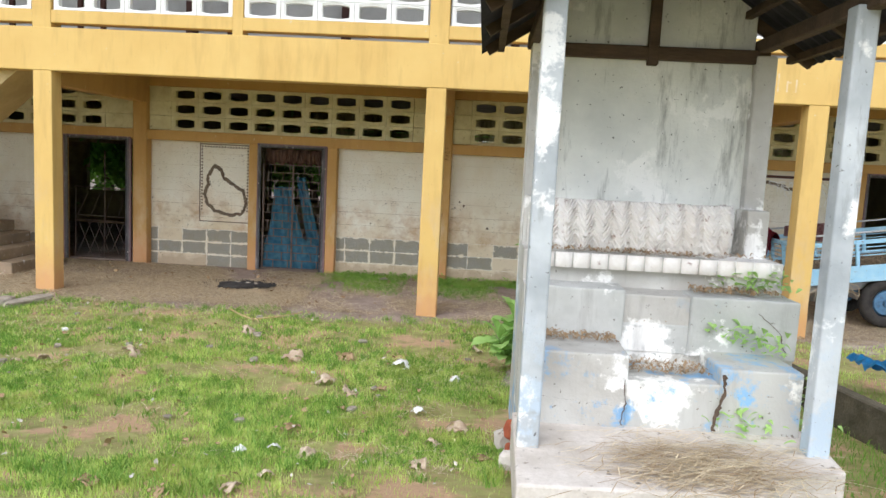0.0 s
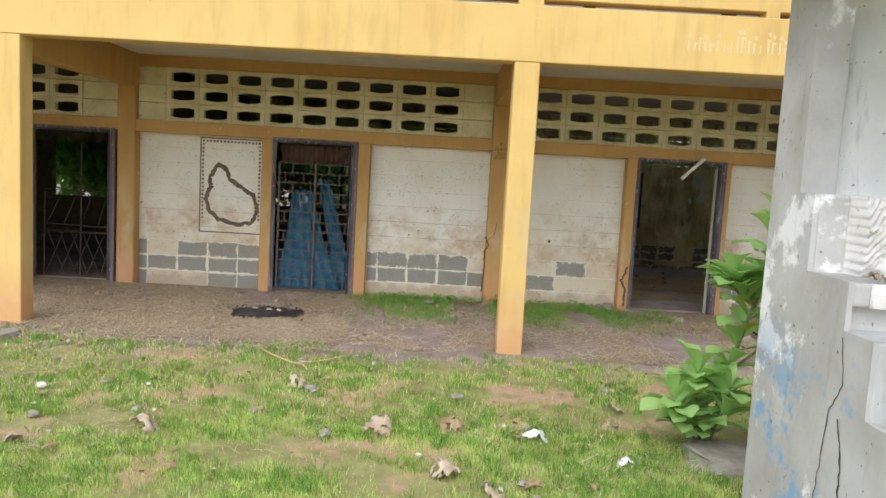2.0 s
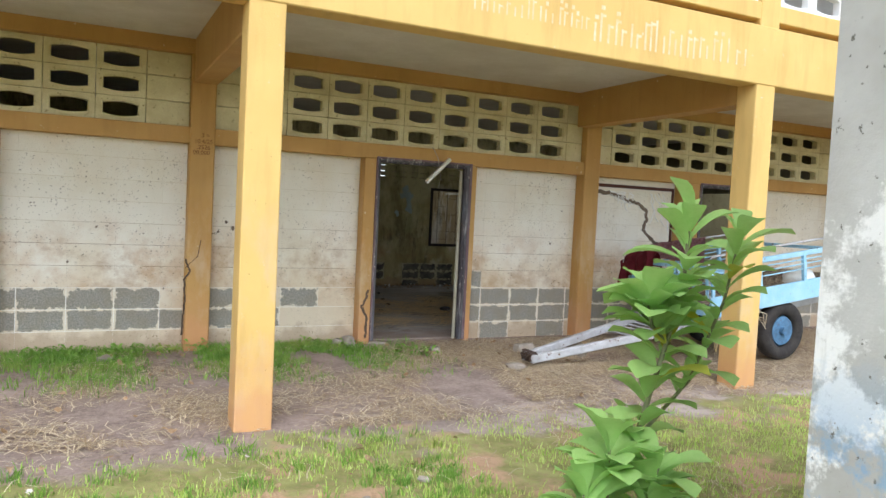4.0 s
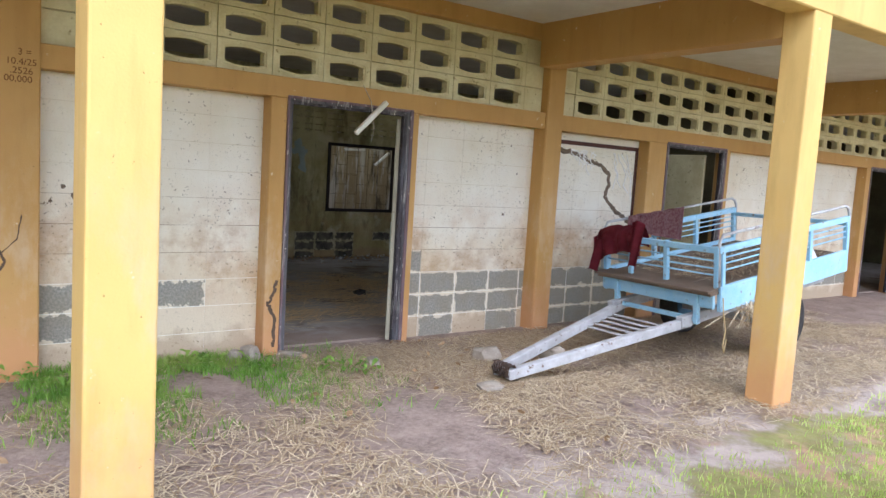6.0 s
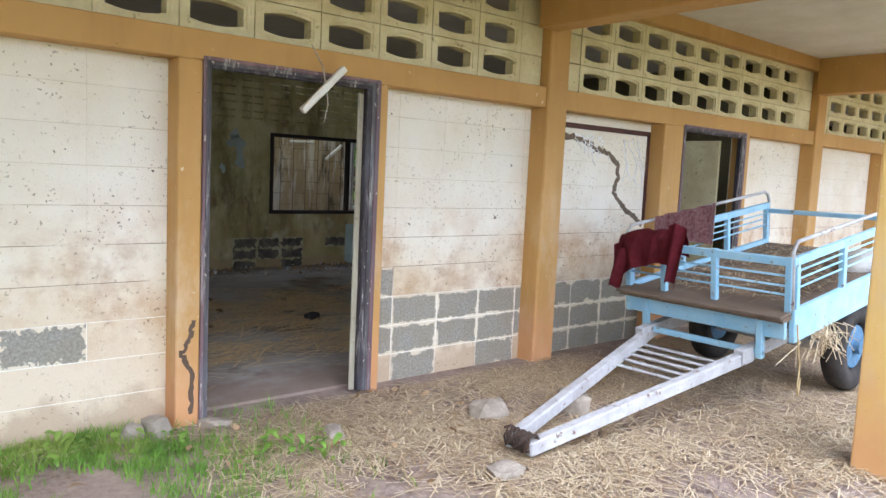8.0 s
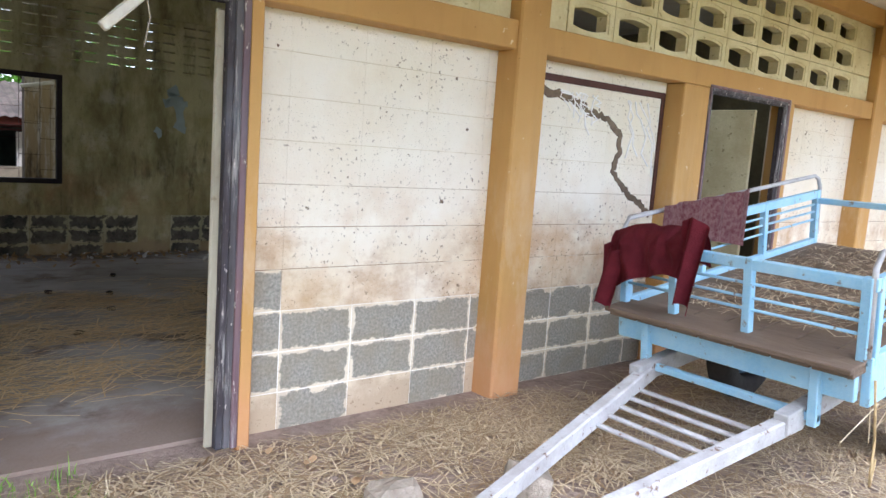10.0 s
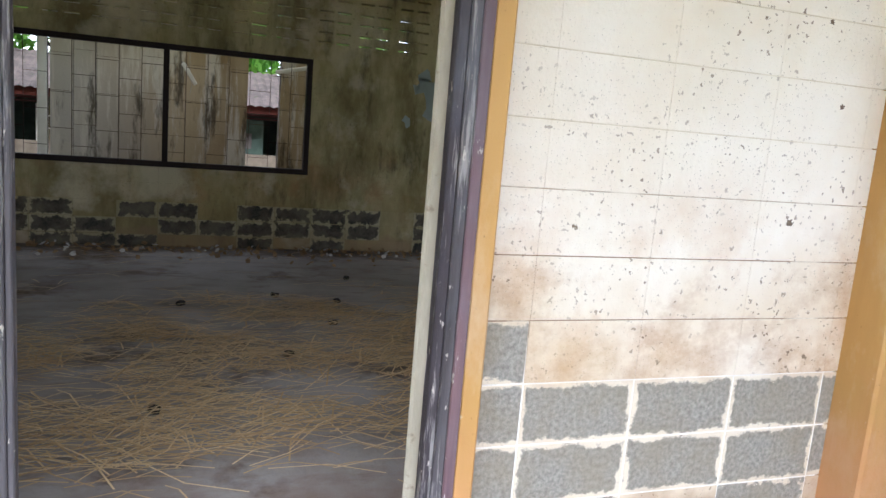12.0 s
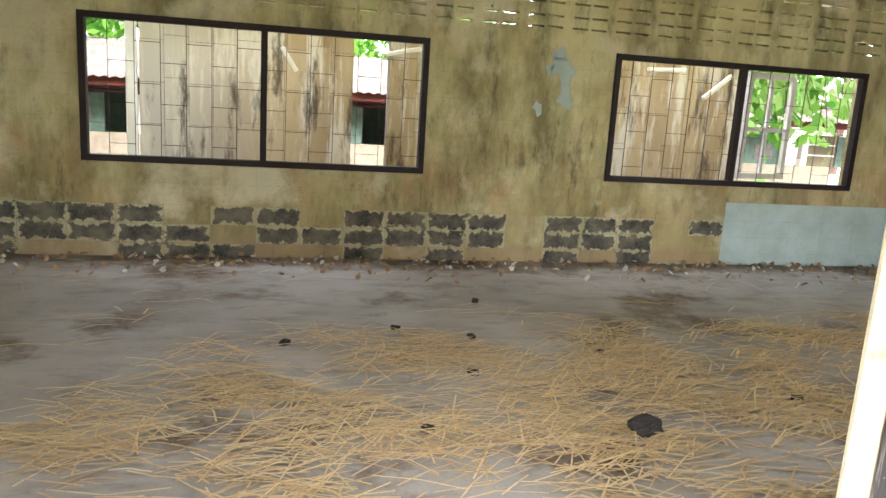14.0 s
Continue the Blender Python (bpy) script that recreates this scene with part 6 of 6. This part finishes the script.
strew("straw", scatter(27000, -0.9, 7.5, 13.1, 18.6, 31, room_keep), 0.14, 0.5, 0.0042, 32, lambda x, y: 0.0, 0.1, "golden straw strewn over the classroom floor", M_STRAWIN)
strew("straw", [(random.Random(k).gauss(1.15, 0.28), random.Random(k + 999).gauss(4.15, 0.22)) for k in range(850)], 0.08, 0.34, 0.0025, 34, lambda x, y: 0.445, 0.1, "dry straw heaped on the shrine slab")
cart_straw = strew("straw", scatter(1400, 4.6, 6.5, 10.85, 11.9, 35, lambda x, y: 0.8), 0.08, 0.25, 0.0025, 36, lambda x, y: 0.46 + (x - 2.42) * 0.139, None, "dry straw lying in the cart bed")


def litter(name, n, x0, x1, y0, y1, mat, seed, label):
    r = random.Random(seed)
    vs, fs = [], []
    for k in range(n):
        p = Vector((r.uniform(x0, x1), y1 - abs(r.gauss(0, (y1 - y0) / 2)), r.uniform(0.01, 0.04)))
        s = r.uniform(0.012, 0.042)
        m = Matrix.Translation(p) @ Euler((r.gauss(0, 0.5), r.gauss(0, 0.5), r.uniform(0, 6))).to_matrix().to_4x4()
        i = len(vs)
        vs += [m @ Vector((s * q[0] * r.uniform(0.6, 1.2), s * q[1] * r.uniform(0.5, 1), 0)) for q in ((-1, -0.6), (0.2, -0.9), (1, 0), (0.3, 0.8), (-0.8, 0.6))]
        fs.append((i, i + 1, i + 2, i + 3, i + 4))
    return tagged(from_arrays(name, vs, fs, mat), label, "litter", kind="stuff")


strew("ash", [(rga.gauss(-3.62, 0.24), rga.gauss(11.08, 0.14)) for k in range(420)], 0.03, 0.12, 0.006, 67, lambda x, y: 0.02, None, "black charred sticks and flakes of a burnt heap", M_ASH)
litter("litter", 150, -1, 9, 18.2, 18.85, M_WHITEBAG, 41, "pale paint flakes and paper scraps along the wall foot")
litter("litter", 700, -1, 9, 18.1, 18.86, M_LEAFDRY, 42, "dry leaves and dirt along the wall foot")
litter("litter", 160, -8, 3, 10.2, 12.7, M_LEAFDRY, 43, "leaf litter on the trodden earth")
weeds = [(1.55, 4.72, 0.44), (1.62, 5.2, 0.9), (1.75, 5.1, 0.87), (1.9, 5.5, 1.22), (1.7, 5.45, 1.22), (2.05, 5.0, 0.3), (2.1, 5.4, 0.5)]
sleaf = leaf_mesh(M_LEAF)
for k, (x, y, z) in enumerate(weeds):
    wd = root("weed", "green leafy weed growing from the cracked shrine", "weed", "weeds")
    r = random.Random(200 + k)
    for j in range(46):
        ob = share("leaf", sleaf, wd, (x, y, z))
        s = r.uniform(0.16, 0.36)
        ob.matrix_basis = pose(x + r.gauss(0, 0.1), y + r.gauss(0, 0.07), z + r.uniform(0.0, 0.14), r.uniform(-10, 50), r.uniform(-20, 20), r.uniform(0, 360)) @ Matrix.Diagonal((s, s, s, 1))


def shrine_crack(pts, w, axis, c):
    """A thin jagged crack on a face of the shrine; axis 0: on the side face, 1: on a front face."""
    rng = random.Random(int(c * 100))
    bm = bmesh.new()
    rows = []
    n = len(pts) * 5
    for i in range(n):
        f = i / (n - 1) * (len(pts) - 1)
        k = min(int(f), len(pts) - 2)
        u = pts[k][0] + (pts[k + 1][0] - pts[k][0]) * (f - k) + rng.uniform(-0.008, 0.008)
        z = pts[k][1] + (pts[k + 1][1] - pts[k][1]) * (f - k)
        ww = w * rng.uniform(0.4, 1.2)
        mk = (lambda q: (c, u + q, z)) if axis == 0 else (lambda q: (u + q, c, z))
        rows.append((bm.verts.new(mk(-ww)), bm.verts.new(mk(ww))))
    for a, b in zip(rows, rows[1:]):
        bm.faces.new((a[0], a[1], b[1], b[0]))
    part("crack", bm, M_CRACK, shc)


shrine_crack([(1.36, 0.46), (1.38, 0.6), (1.42, 0.7), (1.40, 0.82)], 0.014, 1, 4.715)
shrine_crack([(0.8, 0.46), (0.82, 0.6), (0.81, 0.75)], 0.004, 1, 4.715)
shrine_crack([(0.3, 0.62), (0.5, 0.6), (0.8, 0.58)], 0.003, 1, 4.71)
shrine_crack([(1.95, 0.85), (1.9, 1.0), (1.75, 1.12)], 0.004, 1, 5.2)
shrine_crack([(5.45, 1.2), (5.4, 1.0), (5.5, 0.85), (5.52, 0.6), (5.55, 0.4)], 0.004, 0, 0.1855)
shrine_crack([(5.42, 0.85), (5.36, 0.7), (5.35, 0.5), (5.3, 0.35)], 0.007, 0, 0.1855)

# dirt and chaff lying on the shrine's ledges and steps
for k, (a, b, c, d, z) in enumerate(((0.86, 1.3, 5.26, 5.48, 1.005), (0.84, 1.38, 4.9, 5.2, 0.745), (0.25, 0.8, 5.0, 5.2, 0.905), (1.35, 1.95, 5.3, 5.5, 1.215), (0.3, 1.95, 5.46, 5.56, 1.44))):
    strew("chaff", scatter(220, a, b, c, d, 60 + k, lambda x, y: 1.0), 0.02, 0.07, 0.004, 70 + k, lambda x, y, z=z: z, None, "brown chaff and dirt on the shrine steps", M_LEAFDRY)

tuft = []
rt = np.random.RandomState(91)
while len(tuft) < 42000:
    cx, cy = rt.uniform(-7.5, 0.3), rt.uniform(3.7, 9.7)
    if rt.uniform() < lawn(cx, cy):
        n_ = rt.randint(8, 26)
        tuft += list(np.stack([rt.normal(cx, 0.035, n_), rt.normal(cy, 0.035, n_)], 1))
blades("grass_tuft", tuft, 0.035, 0.085, 0.0042, M_WEED, "darker tufts of coarse grass in the lawn", 92, ground_z, 0.6)


def lawn_litter(name, n, mat, seed, s0, s1, label):
    r = random.Random(seed)
    vs, fs = [], []
    for k in range(n):
        x, y = r.uniform(-7, 0.1), r.uniform(3.8, 9.7)
        p = Vector((x, y, ground_z(x, y) + r.uniform(0.02, 0.05)))
        s = r.uniform(s0, s1)
        m = Matrix.Translation(p) @ Euler((r.gauss(0, 0.4), r.gauss(0, 0.4), r.uniform(0, 6))).to_matrix().to_4x4()
        i = len(vs)
        vs += [m @ Vector((s * q[0] * r.uniform(0.6, 1.2), s * q[1] * r.uniform(0.5, 1), 0)) for q in ((-1, -0.6), (0.2, -0.9), (1, 0), (0.3, 0.8), (-0.8, 0.6))]
        fs.append((i, i + 1, i + 2, i + 3, i + 4))
    return tagged(from_arrays(name, vs, fs, mat), label, "litter", kind="stuff")


lawn_litter("litter", 110, M_SLAB, 93, 0.01, 0.026, "small pale scraps scattered over the lawn")
lawn_litter("litter", 420, M_LEAFDRY, 94, 0.01, 0.032, "small brown leaf scraps scattered over the lawn")

# leafy weeds along the foot of the facade
vleaf = leaf_mesh(M_WEED)
for k, (x, y) in enumerate(((-1.62, 12.66), (-1.4, 12.6), (-2.0, 12.7), (-1.1, 12.55), (-0.75, 12.7), (-0.2, 12.68), (0.35, 12.66), (0.75, 12.45), (1.28, 12.1), (1.42, 11.95), (-2.3, 12.62), (-0.5, 12.35))):
    wd = root("weed", "green leafy weed at the foot of the painted wall", "weed", "weeds at the wall")
    r = random.Random(400 + k)
    for j in range(26):
        s = r.uniform(0.16, 0.36)
        px_, py_ = x + r.gauss(0, 0.09), min(12.72, y + r.gauss(0, 0.06))
        ob = share("leaf", vleaf, wd, (px_, py_, 0))
        ob.matrix_basis = pose(px_, py_, ground_z(x, y) + r.uniform(0.0, 0.1), r.uniform(-10, 50), r.uniform(-20, 20), r.uniform(0, 360)) @ Matrix.Diagonal((s, s, s, 1))
